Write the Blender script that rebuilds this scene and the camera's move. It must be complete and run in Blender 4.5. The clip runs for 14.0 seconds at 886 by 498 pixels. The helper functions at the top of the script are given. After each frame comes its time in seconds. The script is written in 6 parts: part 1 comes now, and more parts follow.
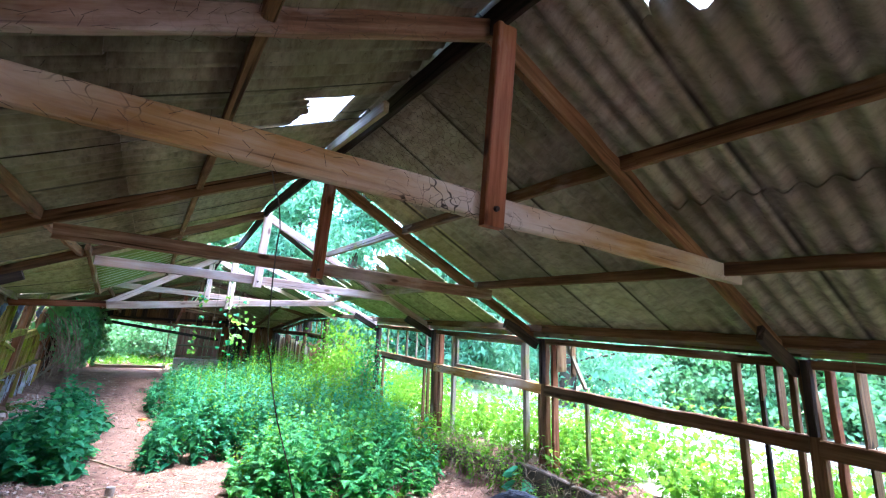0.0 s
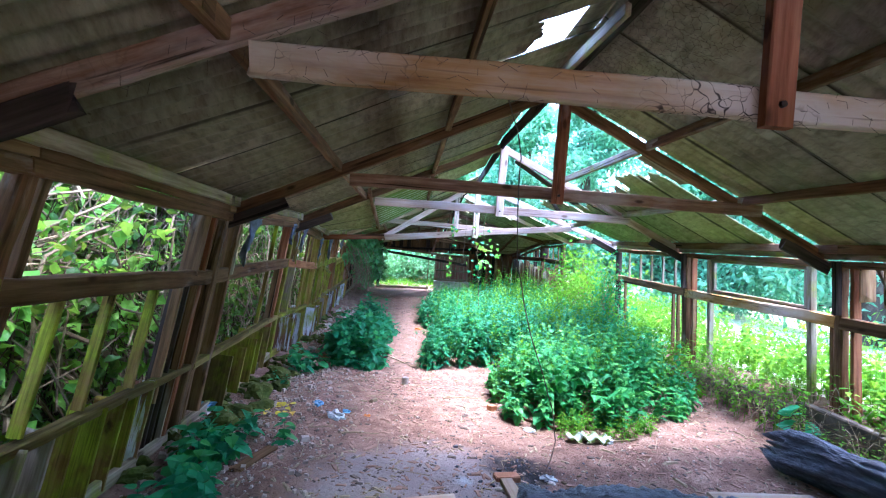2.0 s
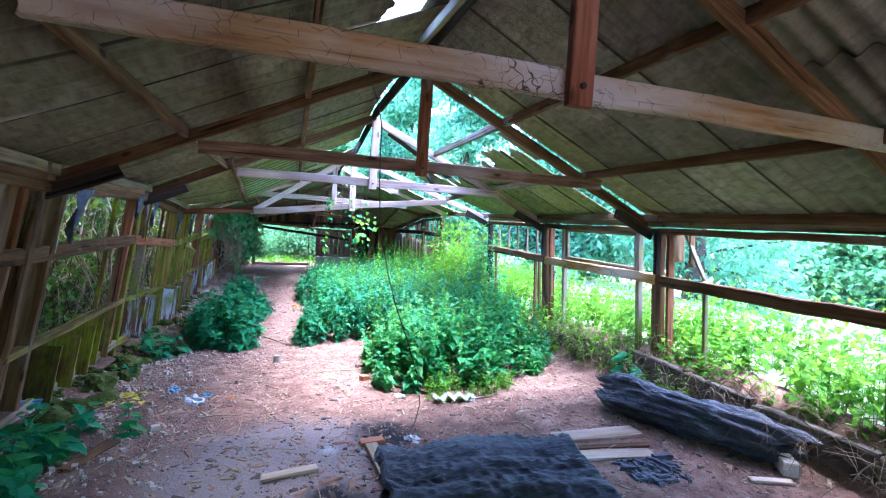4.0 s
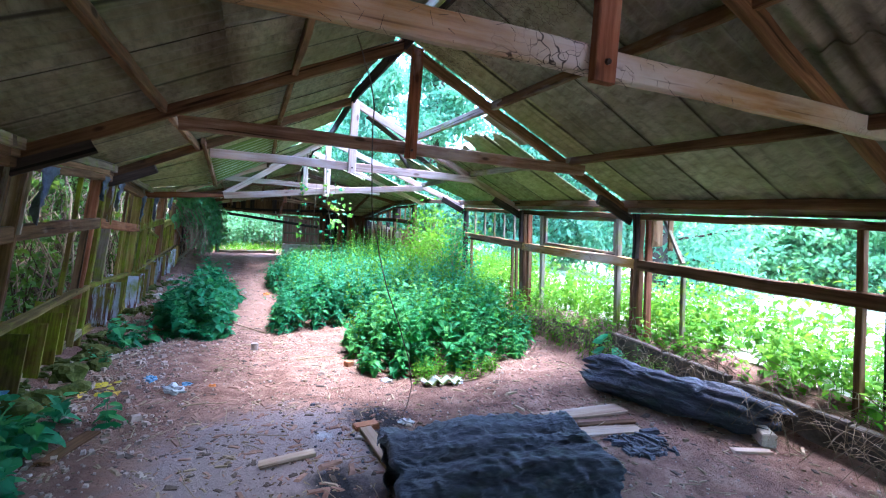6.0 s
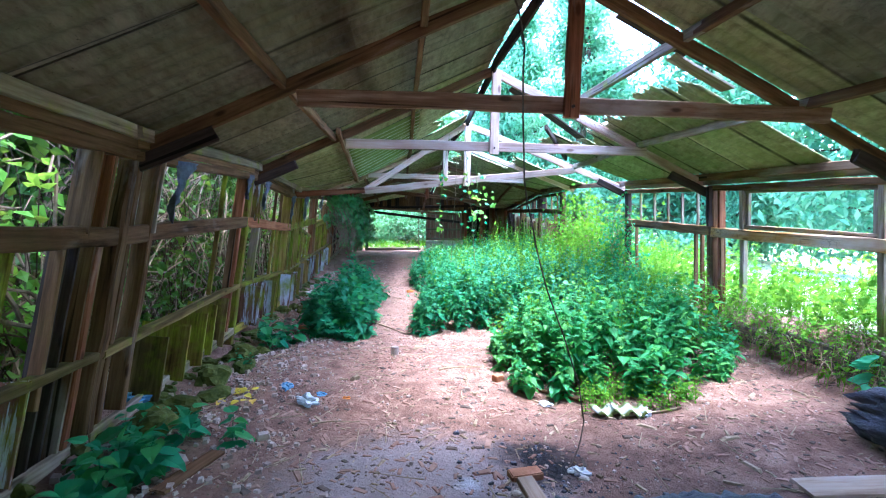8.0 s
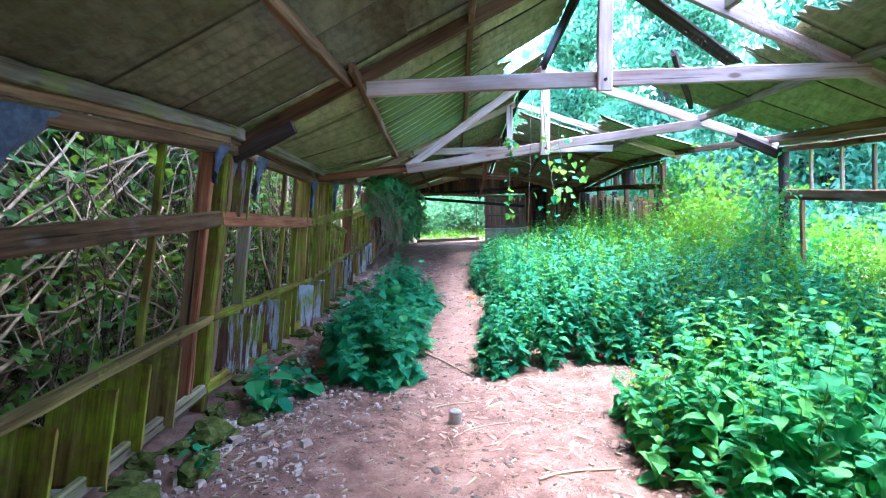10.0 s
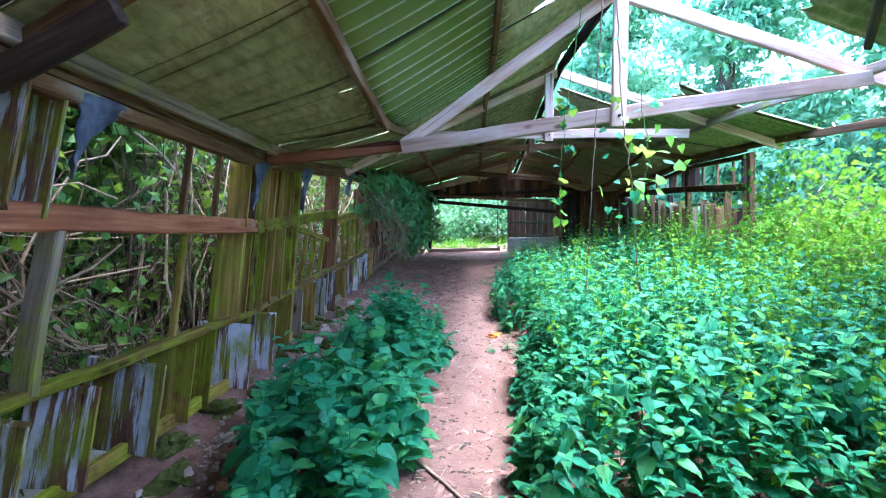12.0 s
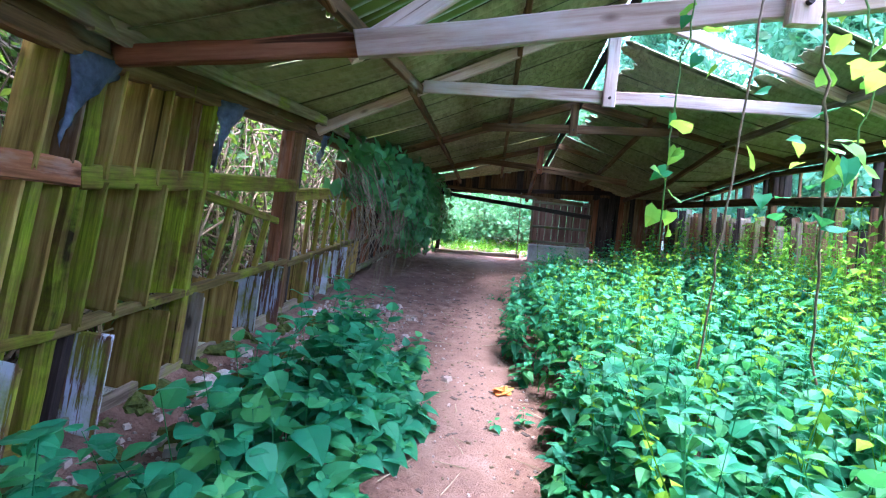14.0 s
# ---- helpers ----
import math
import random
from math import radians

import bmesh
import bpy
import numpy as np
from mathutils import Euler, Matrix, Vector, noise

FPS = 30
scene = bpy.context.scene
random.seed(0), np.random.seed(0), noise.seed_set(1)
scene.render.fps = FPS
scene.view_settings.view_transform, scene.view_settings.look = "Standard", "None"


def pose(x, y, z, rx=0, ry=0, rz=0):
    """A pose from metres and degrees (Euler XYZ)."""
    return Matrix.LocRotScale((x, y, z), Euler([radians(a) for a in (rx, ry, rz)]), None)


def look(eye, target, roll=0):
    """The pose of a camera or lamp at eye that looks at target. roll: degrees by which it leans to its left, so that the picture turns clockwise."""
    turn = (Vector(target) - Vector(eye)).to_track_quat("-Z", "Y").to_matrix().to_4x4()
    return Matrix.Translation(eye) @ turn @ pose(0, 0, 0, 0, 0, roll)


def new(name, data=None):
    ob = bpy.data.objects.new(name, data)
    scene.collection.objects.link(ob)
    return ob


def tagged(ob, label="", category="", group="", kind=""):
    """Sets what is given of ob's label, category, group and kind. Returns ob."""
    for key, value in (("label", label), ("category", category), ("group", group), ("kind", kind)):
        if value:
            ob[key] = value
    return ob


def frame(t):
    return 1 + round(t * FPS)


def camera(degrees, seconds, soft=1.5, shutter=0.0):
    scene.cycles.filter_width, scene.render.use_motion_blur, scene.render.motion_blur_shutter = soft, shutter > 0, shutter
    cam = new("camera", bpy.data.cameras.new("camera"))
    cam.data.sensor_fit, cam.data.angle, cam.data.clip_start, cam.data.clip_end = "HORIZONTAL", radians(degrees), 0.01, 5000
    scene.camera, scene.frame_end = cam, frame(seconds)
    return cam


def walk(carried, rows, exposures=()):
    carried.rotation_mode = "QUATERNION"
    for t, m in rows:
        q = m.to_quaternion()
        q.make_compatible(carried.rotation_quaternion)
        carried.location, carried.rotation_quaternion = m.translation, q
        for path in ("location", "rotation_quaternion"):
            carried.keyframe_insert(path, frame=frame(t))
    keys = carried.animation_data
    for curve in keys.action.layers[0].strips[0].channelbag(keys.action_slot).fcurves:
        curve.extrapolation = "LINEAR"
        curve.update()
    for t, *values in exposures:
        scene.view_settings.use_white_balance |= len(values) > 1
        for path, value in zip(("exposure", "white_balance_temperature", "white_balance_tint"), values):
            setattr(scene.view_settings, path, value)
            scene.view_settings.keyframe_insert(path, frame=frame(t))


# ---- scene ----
cam = camera(86.9, 14.0, 1.2)
PATH = [
    (0, (0.313, 0.042, 1.909), (1.326, 1.728, 2.27), 5.5),
    (0.5, (0.25, 0.044, 1.895), (0.942, 1.905, 2.139), 6.0),
    (1, (0.181, 0.02, 1.879), (0.529, 1.985, 2.004), 6.0),
    (1.5, (0.176, 0.013, 1.869), (0.351, 2.005, 1.899), 5.5),
    (2, (0.206, 0.007, 1.881), (0.35, 2.002, 1.849), 4.4),
    (2.5, (0.261, -0.001, 1.896), (0.473, 1.987, 1.842), 3.5),
    (3, (0.347, -0.007, 1.88), (0.693, 1.961, 1.795), 3.1),
    (3.5, (0.41, -0.046, 1.87), (0.906, 1.889, 1.767), 3.4),
    (4, (0.414, -0.067, 1.871), (1.028, 1.833, 1.764), 3.8),
    (6.5, (0.166, 0.137, 1.765), (0.927, 1.981, 1.618), 4.2),
    (7, (0.24, 0.341, 1.745), (0.79, 2.258, 1.593), 3.1),
    (7.5, (0.356, 0.597, 1.742), (0.695, 2.563, 1.598), 1.7),
    (8, (0.348, 0.997, 1.667), (0.527, 2.98, 1.477), 1.2),
    (8.5, (0.331, 1.424, 1.66), (0.428, 3.407, 1.419), 1.6),
    (9, (0.344, 2.063, 1.617), (0.356, 4.046, 1.359), 0.0),
    (11.5, (0.308, 4.771, 1.5), (0.21, 6.757, 1.281), -1.6),
    (12, (0.312, 5.385, 1.432), (0.183, 7.369, 1.216), -0.8),
    (12.5, (0.309, 5.951, 1.416), (0.162, 7.933, 1.196), 0.1),
    (13, (0.458, 6.475, 1.404), (0.274, 8.459, 1.232), 0.3),
    (13.5, (0.417, 6.93, 1.342), (0.214, 8.914, 1.191), 1.6),
    (14, (0.364, 7.349, 1.224), (0.166, 9.327, 1.009), 4.3),
]
EXPOSURE = [(0, 4.50, 5250, 21), (2, 4.50, 4950, 22), (4, 4.44, 4800, 24), (6.5, 4.34, 4950, 22), (9, 4.46, 4850, 19), (11.5, 4.38, 4950, 22), (14, 4.46, 5100, 27)]
walk(cam, [(t, look(eye, target, roll)) for t, eye, target, roll in PATH], EXPOSURE)

# ---- world and light: a bright overcast day ----
world = bpy.data.worlds.new("sky_world")
scene.world = world
world.use_nodes = True
wn = world.node_tree.nodes
wl = world.node_tree.links
sky = wn.new("ShaderNodeTexSky")
sky.sky_type = "NISHITA"
sky.sun_disc = False
sky.sun_elevation = radians(72)
sky.sun_rotation = radians(72)
sky.air_density, sky.dust_density, sky.ozone_density = 1.0, 2.5, 1.0
wl.new(sky.outputs[0], wn["Background"].inputs[0])
wn["Background"].inputs[1].default_value = 0.15
sun_data = bpy.data.lights.new("sun", "SUN")
sun_data.energy, sun_data.angle, sun_data.color = 0.88, radians(25), (1.0, 0.95, 0.86)
sun = new("sun", sun_data)
sun.matrix_basis = look((9, 3, 30), (0, 0, 0))


# ---- materials ----
def material(name, rough=0.8, metal=0.0):
    m = bpy.data.materials.new(name)
    m.use_nodes = True
    b = m.node_tree.nodes["Principled BSDF"]
    b.inputs["Roughness"].default_value = rough
    b.inputs["Metallic"].default_value = metal
    b.inputs["Specular IOR Level"].default_value = 0.12
    return m, m.node_tree.nodes, m.node_tree.links, b


def noise_node(n, l, coord, scale, detail=6.0, rough=0.6, stretch=None):
    t = n.new("ShaderNodeTexNoise")
    t.inputs["Scale"].default_value, t.inputs["Detail"].default_value, t.inputs["Roughness"].default_value = scale, detail, rough
    if stretch:
        mp = n.new("ShaderNodeMapping")
        mp.inputs["Scale"].default_value = stretch
        l.new(coord, mp.inputs["Vector"])
        coord = mp.outputs[0]
    l.new(coord, t.inputs["Vector"])
    return t.outputs["Fac"]


def ramp(n, l, fac, stops):
    r = n.new("ShaderNodeValToRGB")
    e = r.color_ramp.elements
    while len(e) < len(stops):
        e.new(0.5)
    for k, (pos, c) in enumerate(stops):
        e[k].position = pos
        e[k].color = (*c, 1) if len(c) == 3 else c
    l.new(fac, r.inputs[0])
    return r.outputs[0]


def mixc(n, l, fac, a, b, mode="MIX"):
    x = n.new("ShaderNodeMix")
    x.data_type, x.blend_type = "RGBA", mode
    for sock, v in ((x.inputs[0], fac), (x.inputs[6], a), (x.inputs[7], b)):
        if isinstance(v, (int, float)):
            sock.default_value = v
        elif isinstance(v, tuple):
            sock.default_value = (*v, 1)
        else:
            l.new(v, sock)
    return x.outputs[2]


def bump(n, l, b, height, strength=0.4, dist=0.01):
    k = n.new("ShaderNodeBump")
    k.inputs["Strength"].default_value, k.inputs["Distance"].default_value = strength, dist
    l.new(height, k.inputs["Height"])
    l.new(k.outputs[0], b.inputs["Normal"])


def timber(name, dark, mid, light, moss=0.0, paint=0.0, rough=0.85, bleach=0.25, cracks=0.0):
    """Weathered timber; the grain runs along each piece's own x. moss and paint: how much is covered."""
    m, n, l, b = material(name, rough)
    tc = n.new("ShaderNodeTexCoord")
    oi = n.new("ShaderNodeObjectInfo")
    co = n.new("ShaderNodeVectorMath")
    l.new(tc.outputs["Object"], co.inputs[0])
    sh = n.new("ShaderNodeMath")
    sh.operation = "MULTIPLY"
    sh.inputs[1].default_value = 37.0
    l.new(oi.outputs["Random"], sh.inputs[0])
    cb = n.new("ShaderNodeCombineXYZ")
    l.new(sh.outputs[0], cb.inputs[0])
    l.new(sh.outputs[0], cb.inputs[1])
    l.new(cb.outputs[0], co.inputs[1])
    c = co.outputs[0]
    grain = noise_node(n, l, c, 14, 8, 0.65, (0.09, 1.6, 1.6))
    blot = noise_node(n, l, c, 2.2, 5, 0.6, (0.5, 1, 1))
    fine = noise_node(n, l, c, 60, 4, 0.7, (0.05, 1.3, 1.3))
    col = ramp(n, l, grain, [(0.3, dark), (0.5, mid), (0.72, light)])
    col = mixc(n, l, ramp(n, l, blot, [(0.35, (0, 0, 0)), (0.7, (0.55, 0.55, 0.55))]), col, tuple(0.45 * v for v in dark))
    bn = noise_node(n, l, c, 2.6, 6, 0.6, (0.35, 1.2, 1.2))
    col = mixc(n, l, ramp(n, l, bn, [(0.60 - 0.3 * bleach, (0, 0, 0)), (0.82 - 0.3 * bleach, (0.8, 0.8, 0.8))]), col, tuple(0.35 * v + 0.36 * w for v, w in zip(light, (1.0, 0.95, 0.9))))
    kv = n.new("ShaderNodeTexVoronoi")
    kv.inputs["Scale"].default_value = 3.4
    km = n.new("ShaderNodeMapping")
    km.inputs["Scale"].default_value = (0.6, 1.5, 1.5)
    l.new(c, km.inputs["Vector"])
    l.new(km.outputs[0], kv.inputs["Vector"])
    col = mixc(n, l, ramp(n, l, kv.outputs["Distance"], [(0.07, (0.85, 0.85, 0.85)), (0.13, (0, 0, 0))]), col, tuple(0.5 * v for v in dark))
    # dark drying checks along the grain
    chk = noise_node(n, l, c, 9, 3, 0.5, (0.05, 2.4, 2.4))
    col = mixc(n, l, ramp(n, l, chk, [(0.30, (0.9, 0.9, 0.9)), (0.36, (0, 0, 0))]), col, tuple(0.25 * v for v in dark))
    if cracks:
        wob_n = n.new("ShaderNodeTexNoise")
        wob_n.inputs["Scale"].default_value = 6.0
        l.new(c, wob_n.inputs["Vector"])
        wadd = n.new("ShaderNodeVectorMath")
        wadd.operation = "MULTIPLY_ADD"
        wadd.inputs[1].default_value = (0.25, 0.25, 0.25)
        l.new(wob_n.outputs["Color"], wadd.inputs[0])
        l.new(c, wadd.inputs[2])
        cv = n.new("ShaderNodeTexVoronoi")
        cv.feature = "DISTANCE_TO_EDGE"
        cv.inputs["Scale"].default_value = 13.0
        l.new(wadd.outputs[0], cv.inputs["Vector"])
        line = ramp(n, l, cv.outputs["Distance"], [(0.010, (1, 1, 1)), (0.035, (0, 0, 0))])
        where = ramp(n, l, noise_node(n, l, c, 3.0, 3, 0.5, (0.5, 1, 1)), [(0.48, (0, 0, 0)), (0.58, (cracks, cracks, cracks))])
        col = mixc(n, l, mixc(n, l, 1.0, line, where, "MULTIPLY"), col, (0.03, 0.022, 0.018))
    if paint:
        pn = noise_node(n, l, c, 7, 8, 0.7, (0.16, 2.4, 2.4))
        col = mixc(n, l, ramp(n, l, pn, [(0.62 - 0.3 * paint, (0, 0, 0)), (0.66 - 0.3 * paint, (1, 1, 1))]), col, (0.50, 0.50, 0.54))
    if moss:
        mn = noise_node(n, l, c, 3.4, 7, 0.65)
        mc = ramp(n, l, fine, [(0.3, (0.065, 0.09, 0.004)), (0.7, (0.33, 0.37, 0.014))])
        col = mixc(n, l, ramp(n, l, mn, [(0.68 - 0.45 * moss, (0, 0, 0)), (0.9 - 0.45 * moss, (0.9, 0.9, 0.9))]), col, mc)
    val = n.new("ShaderNodeHueSaturation")
    vr = n.new("ShaderNodeMapRange")
    vr.inputs[3].default_value, vr.inputs[4].default_value = 0.75, 1.25
    l.new(oi.outputs["Random"], vr.inputs[0])
    l.new(vr.outputs[0], val.inputs["Value"])
    l.new(col, val.inputs["Color"])
    l.new(val.outputs[0], b.inputs["Base Color"])
    bump(n, l, b, grain, 0.55, 0.006)
    return m


M_OLD = timber("old_brown_timber", (0.05, 0.025, 0.011), (0.18, 0.094, 0.040), (0.31, 0.182, 0.086), bleach=0.02)
M_ORANGE = timber("orange_pine", (0.26, 0.11, 0.02), (0.52, 0.275, 0.07), (0.60, 0.42, 0.20), bleach=0.5, cracks=0.95)
M_COLLAR = timber("weathered_beige_pine", (0.26, 0.12, 0.035), (0.50, 0.30, 0.12), (0.62, 0.47, 0.30), bleach=0.62, cracks=0.95)
M_BROWNBEAM = timber("worn_brown_pine", (0.08, 0.04, 0.022), (0.25, 0.14, 0.08), (0.45, 0.31, 0.22), bleach=0.2, cracks=0.2)
M_PINK = timber("bleached_pine", (0.32, 0.18, 0.12), (0.62, 0.43, 0.32), (0.76, 0.61, 0.50))
M_RED = timber("red_brown_pine", (0.10, 0.033, 0.014), (0.28, 0.10, 0.042), (0.40, 0.18, 0.09), bleach=0.1)
M_DOOR = timber("faded_pink_brown_pine", (0.15, 0.06, 0.045), (0.34, 0.16, 0.12), (0.46, 0.27, 0.21), bleach=-0.2)
M_DARK = timber("dark_stained_timber", (0.018, 0.014, 0.012), (0.05, 0.035, 0.027), (0.10, 0.07, 0.05), bleach=-0.6)
M_MOSSY = timber("mossy_timber", (0.05, 0.026, 0.007), (0.19, 0.115, 0.026), (0.34, 0.23, 0.065), moss=0.62, bleach=-0.3)
# golden mossy boards, lightened: the open roof's light on them is in the colour
M_OCHRE = timber("yellow_brown_mossy_board", (0.10, 0.055, 0.012), (0.34, 0.21, 0.05), (0.52, 0.37, 0.11), moss=0.4, bleach=-0.2)
M_OLIVE = timber("damp_olive_timber", (0.04, 0.024, 0.008), (0.14, 0.095, 0.028), (0.27, 0.20, 0.07), moss=0.35, bleach=-0.3)
M_GREYWOOD = timber("grey_silvered_timber", (0.10, 0.07, 0.04), (0.28, 0.215, 0.14), (0.46, 0.39, 0.29), moss=0.4, bleach=0.05)
M_FLAKED = timber("flaking_painted_board", (0.07, 0.028, 0.016), (0.17, 0.075, 0.042), (0.26, 0.14, 0.085), moss=0.5, paint=0.42, bleach=-0.2)
M_FRESH = timber("pale_split_plank", (0.34, 0.22, 0.13), (0.55, 0.40, 0.27), (0.68, 0.55, 0.41))


def sheet_material(name, dark, light, algae, ribbed=0.0):
    m, n, l, b = material(name, 0.75)
    tc = n.new("ShaderNodeTexCoord")
    oi = n.new("ShaderNodeObjectInfo")
    c = tc.outputs["Object"]
    big = noise_node(n, l, c, 1.1, 6, 0.62)
    fine = noise_node(n, l, c, 16, 8, 0.7, (1.0, 0.35, 0.35))
    streak = noise_node(n, l, c, 5, 6, 0.6, (0.25, 3.0, 0.25))
    speck = noise_node(n, l, c, 34, 5, 0.7)
    col = ramp(n, l, fine, [(0.34, dark), (0.62, light)])
    col = mixc(n, l, ramp(n, l, speck, [(0.30, (0.8, 0.8, 0.8)), (0.38, (0, 0, 0))]), col, tuple(0.4 * v for v in dark))
    col = mixc(n, l, ramp(n, l, big, [(0.42, (0, 0, 0)), (0.72, (0.75, 0.75, 0.75))]), col, algae)
    col = mixc(n, l, ramp(n, l, streak, [(0.55, (0, 0, 0)), (0.8, (0.6, 0.6, 0.6))]), col, tuple(0.35 * v for v in dark))
    if ribbed:
        # rib light and shade put into the colour: algae green in the hollows, crests left pale
        wv = n.new("ShaderNodeTexWave")
        wv.bands_direction = "Y"
        wv.inputs["Scale"].default_value = 2.1518
        wv.inputs["Distortion"].default_value = 0.5
        wv.inputs["Detail"].default_value = 3
        l.new(c, wv.inputs["Vector"])
        col = mixc(n, l, ramp(n, l, wv.outputs["Fac"], [(0.35, (0, 0, 0)), (0.75, (ribbed, ribbed, ribbed))]), col, algae)
    # dark lines along the side laps: the overlap's shadow and dirt put into the colour
    sp = n.new("ShaderNodeSeparateXYZ")
    l.new(c, sp.inputs[0])
    lap = n.new("ShaderNodeMath")
    lap.operation = "MULTIPLY_ADD"
    lap.inputs[1].default_value, lap.inputs[2].default_value = 1 / 1.46, 3.95 / 1.46
    l.new(sp.outputs[1], lap.inputs[0])
    fr = n.new("ShaderNodeMath")
    fr.operation = "FRACT"
    l.new(lap.outputs[0], fr.inputs[0])
    k = 0.9
    lap_line = ramp(n, l, fr.outputs[0], [(0.0, (k, k, k)), (0.007, (k, k, k)), (0.016, (0, 0, 0)), (0.535, (0, 0, 0)), (0.546, (k, k, k)), (0.556, (k, k, k)), (0.566, (0, 0, 0))])
    col = mixc(n, l, mixc(n, l, 1.0, lap_line, ramp(n, l, noise_node(n, l, c, 2.3, 3, 0.5), [(0.3, (0.35, 0.35, 0.35)), (0.5, (1, 1, 1))]), "MULTIPLY"), col, (0.02, 0.018, 0.012))
    val = n.new("ShaderNodeHueSaturation")
    vr = n.new("ShaderNodeMapRange")
    vr.inputs[3].default_value, vr.inputs[4].default_value = 0.8, 1.2
    l.new(oi.outputs["Random"], vr.inputs[0])
    l.new(vr.outputs[0], val.inputs["Value"])
    l.new(col, val.inputs["Color"])
    l.new(val.outputs[0], b.inputs["Base Color"])
    bump(n, l, b, fine, 0.35, 0.004)
    return m


M_SHEET = sheet_material("weathered_cement_sheet", (0.175, 0.155, 0.112), (0.36, 0.335, 0.25), (0.19, 0.18, 0.08))
# darker, browner sheet for the left slope up to y 6.8
M_SHEET_BROWN = sheet_material("dark_brown_cement_sheet", (0.098, 0.084, 0.052), (0.225, 0.20, 0.132), (0.115, 0.105, 0.042))
M_SHEET_GREEN = sheet_material("algae_green_cement_sheet", (0.18, 0.165, 0.075), (0.36, 0.34, 0.18), (0.18, 0.205, 0.055))
M_SHEET_PALE = sheet_material("pale_cement_sheet", (0.42, 0.46, 0.42), (0.66, 0.71, 0.66), (0.12, 0.17, 0.025), 0.95)


def leaf_material(name, a, b_, c_, rough=0.45, through_light=0.35, glow=(0.30, 0.42, 0.03), sheen=0.2):
    m, n, l, b = material(name, rough)
    b.inputs["Specular IOR Level"].default_value = sheen
    g = n.new("ShaderNodeNewGeometry")
    tc = n.new("ShaderNodeTexCoord")
    col = ramp(n, l, g.outputs["Random Per Island"], [(0.0, a), (0.55, b_), (1.0, c_)])
    patch = noise_node(n, l, tc.outputs["Object"], 1.3, 3, 0.5)
    col = mixc(n, l, ramp(n, l, patch, [(0.35, (0, 0, 0)), (0.7, (0.6, 0.6, 0.6))]), col, b_)
    l.new(col, b.inputs["Base Color"])
    tr = n.new("ShaderNodeBsdfTranslucent")
    tcol = mixc(n, l, 0.6, col, glow, "MIX")
    l.new(tcol, tr.inputs["Color"])
    mx = n.new("ShaderNodeMixShader")
    mx.inputs[0].default_value = through_light
    l.new(b.outputs[0], mx.inputs[1])
    l.new(tr.outputs[0], mx.inputs[2])
    l.new(mx.outputs[0], n["Material Output"].inputs[0])
    return m


M_NETTLE = leaf_material("nettle_leaf", (0.014, 0.115, 0.058), (0.036, 0.22, 0.098), (0.085, 0.29, 0.06), 0.5, 0.34, (0.09, 0.36, 0.045), 0.14)
# greener nettle leaf, lightened: the front bed's brighter light is in the colour
M_NETTLE_FRONT = leaf_material("lightened_nettle_leaf", (0.020, 0.15, 0.050), (0.055, 0.28, 0.085), (0.17, 0.42, 0.07), 0.5, 0.36, (0.14, 0.42, 0.04), 0.14)
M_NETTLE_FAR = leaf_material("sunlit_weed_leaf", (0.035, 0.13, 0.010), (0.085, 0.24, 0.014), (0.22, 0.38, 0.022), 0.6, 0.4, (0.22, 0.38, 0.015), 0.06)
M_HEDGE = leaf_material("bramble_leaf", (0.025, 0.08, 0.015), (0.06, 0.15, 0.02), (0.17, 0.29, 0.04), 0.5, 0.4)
# copy of the bramble leaf with the thicket's shade put into its colour
M_BRAMBLE = leaf_material("bramble_leaf_shade_copy", (0.009, 0.040, 0.009), (0.026, 0.088, 0.014), (0.10, 0.20, 0.022), 0.5, 0.33)
M_IVY = leaf_material("ivy_leaf", (0.04, 0.15, 0.06), (0.07, 0.25, 0.085), (0.15, 0.36, 0.11), 0.4, 0.3)
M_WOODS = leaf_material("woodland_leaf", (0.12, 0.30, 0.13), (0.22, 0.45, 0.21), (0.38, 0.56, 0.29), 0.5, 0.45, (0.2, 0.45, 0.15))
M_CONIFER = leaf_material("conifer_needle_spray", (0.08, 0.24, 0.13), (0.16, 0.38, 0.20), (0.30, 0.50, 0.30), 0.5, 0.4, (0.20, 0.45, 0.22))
M_VINE = leaf_material("bindweed_leaf", (0.10, 0.30, 0.04), (0.16, 0.42, 0.05), (0.30, 0.52, 0.06), 0.4, 0.5)
M_YELLOWLEAF = leaf_material("yellowed_leaf", (0.55, 0.42, 0.03), (0.7, 0.55, 0.04), (0.75, 0.42, 0.08), 0.5, 0.2)


def simple(name, dark, light, scale=8.0, rough=0.8, metal=0.0, bumpy=0.3, dist=0.01, stretch=None):
    m, n, l, b = material(name, rough, metal)
    tc = n.new("ShaderNodeTexCoord")
    f = noise_node(n, l, tc.outputs["Object"], scale, 8, 0.65, stretch)
    g = noise_node(n, l, tc.outputs["Object"], scale * 6, 4, 0.6, stretch)
    col = ramp(n, l, f, [(0.3, dark), (0.7, light)])
    col = mixc(n, l, ramp(n, l, g, [(0.4, (0, 0, 0)), (0.75, (0.5, 0.5, 0.5))]), col, tuple(0.5 * v for v in dark))
    l.new(col, b.inputs["Base Color"])
    bump(n, l, b, f, bumpy, dist)
    return m


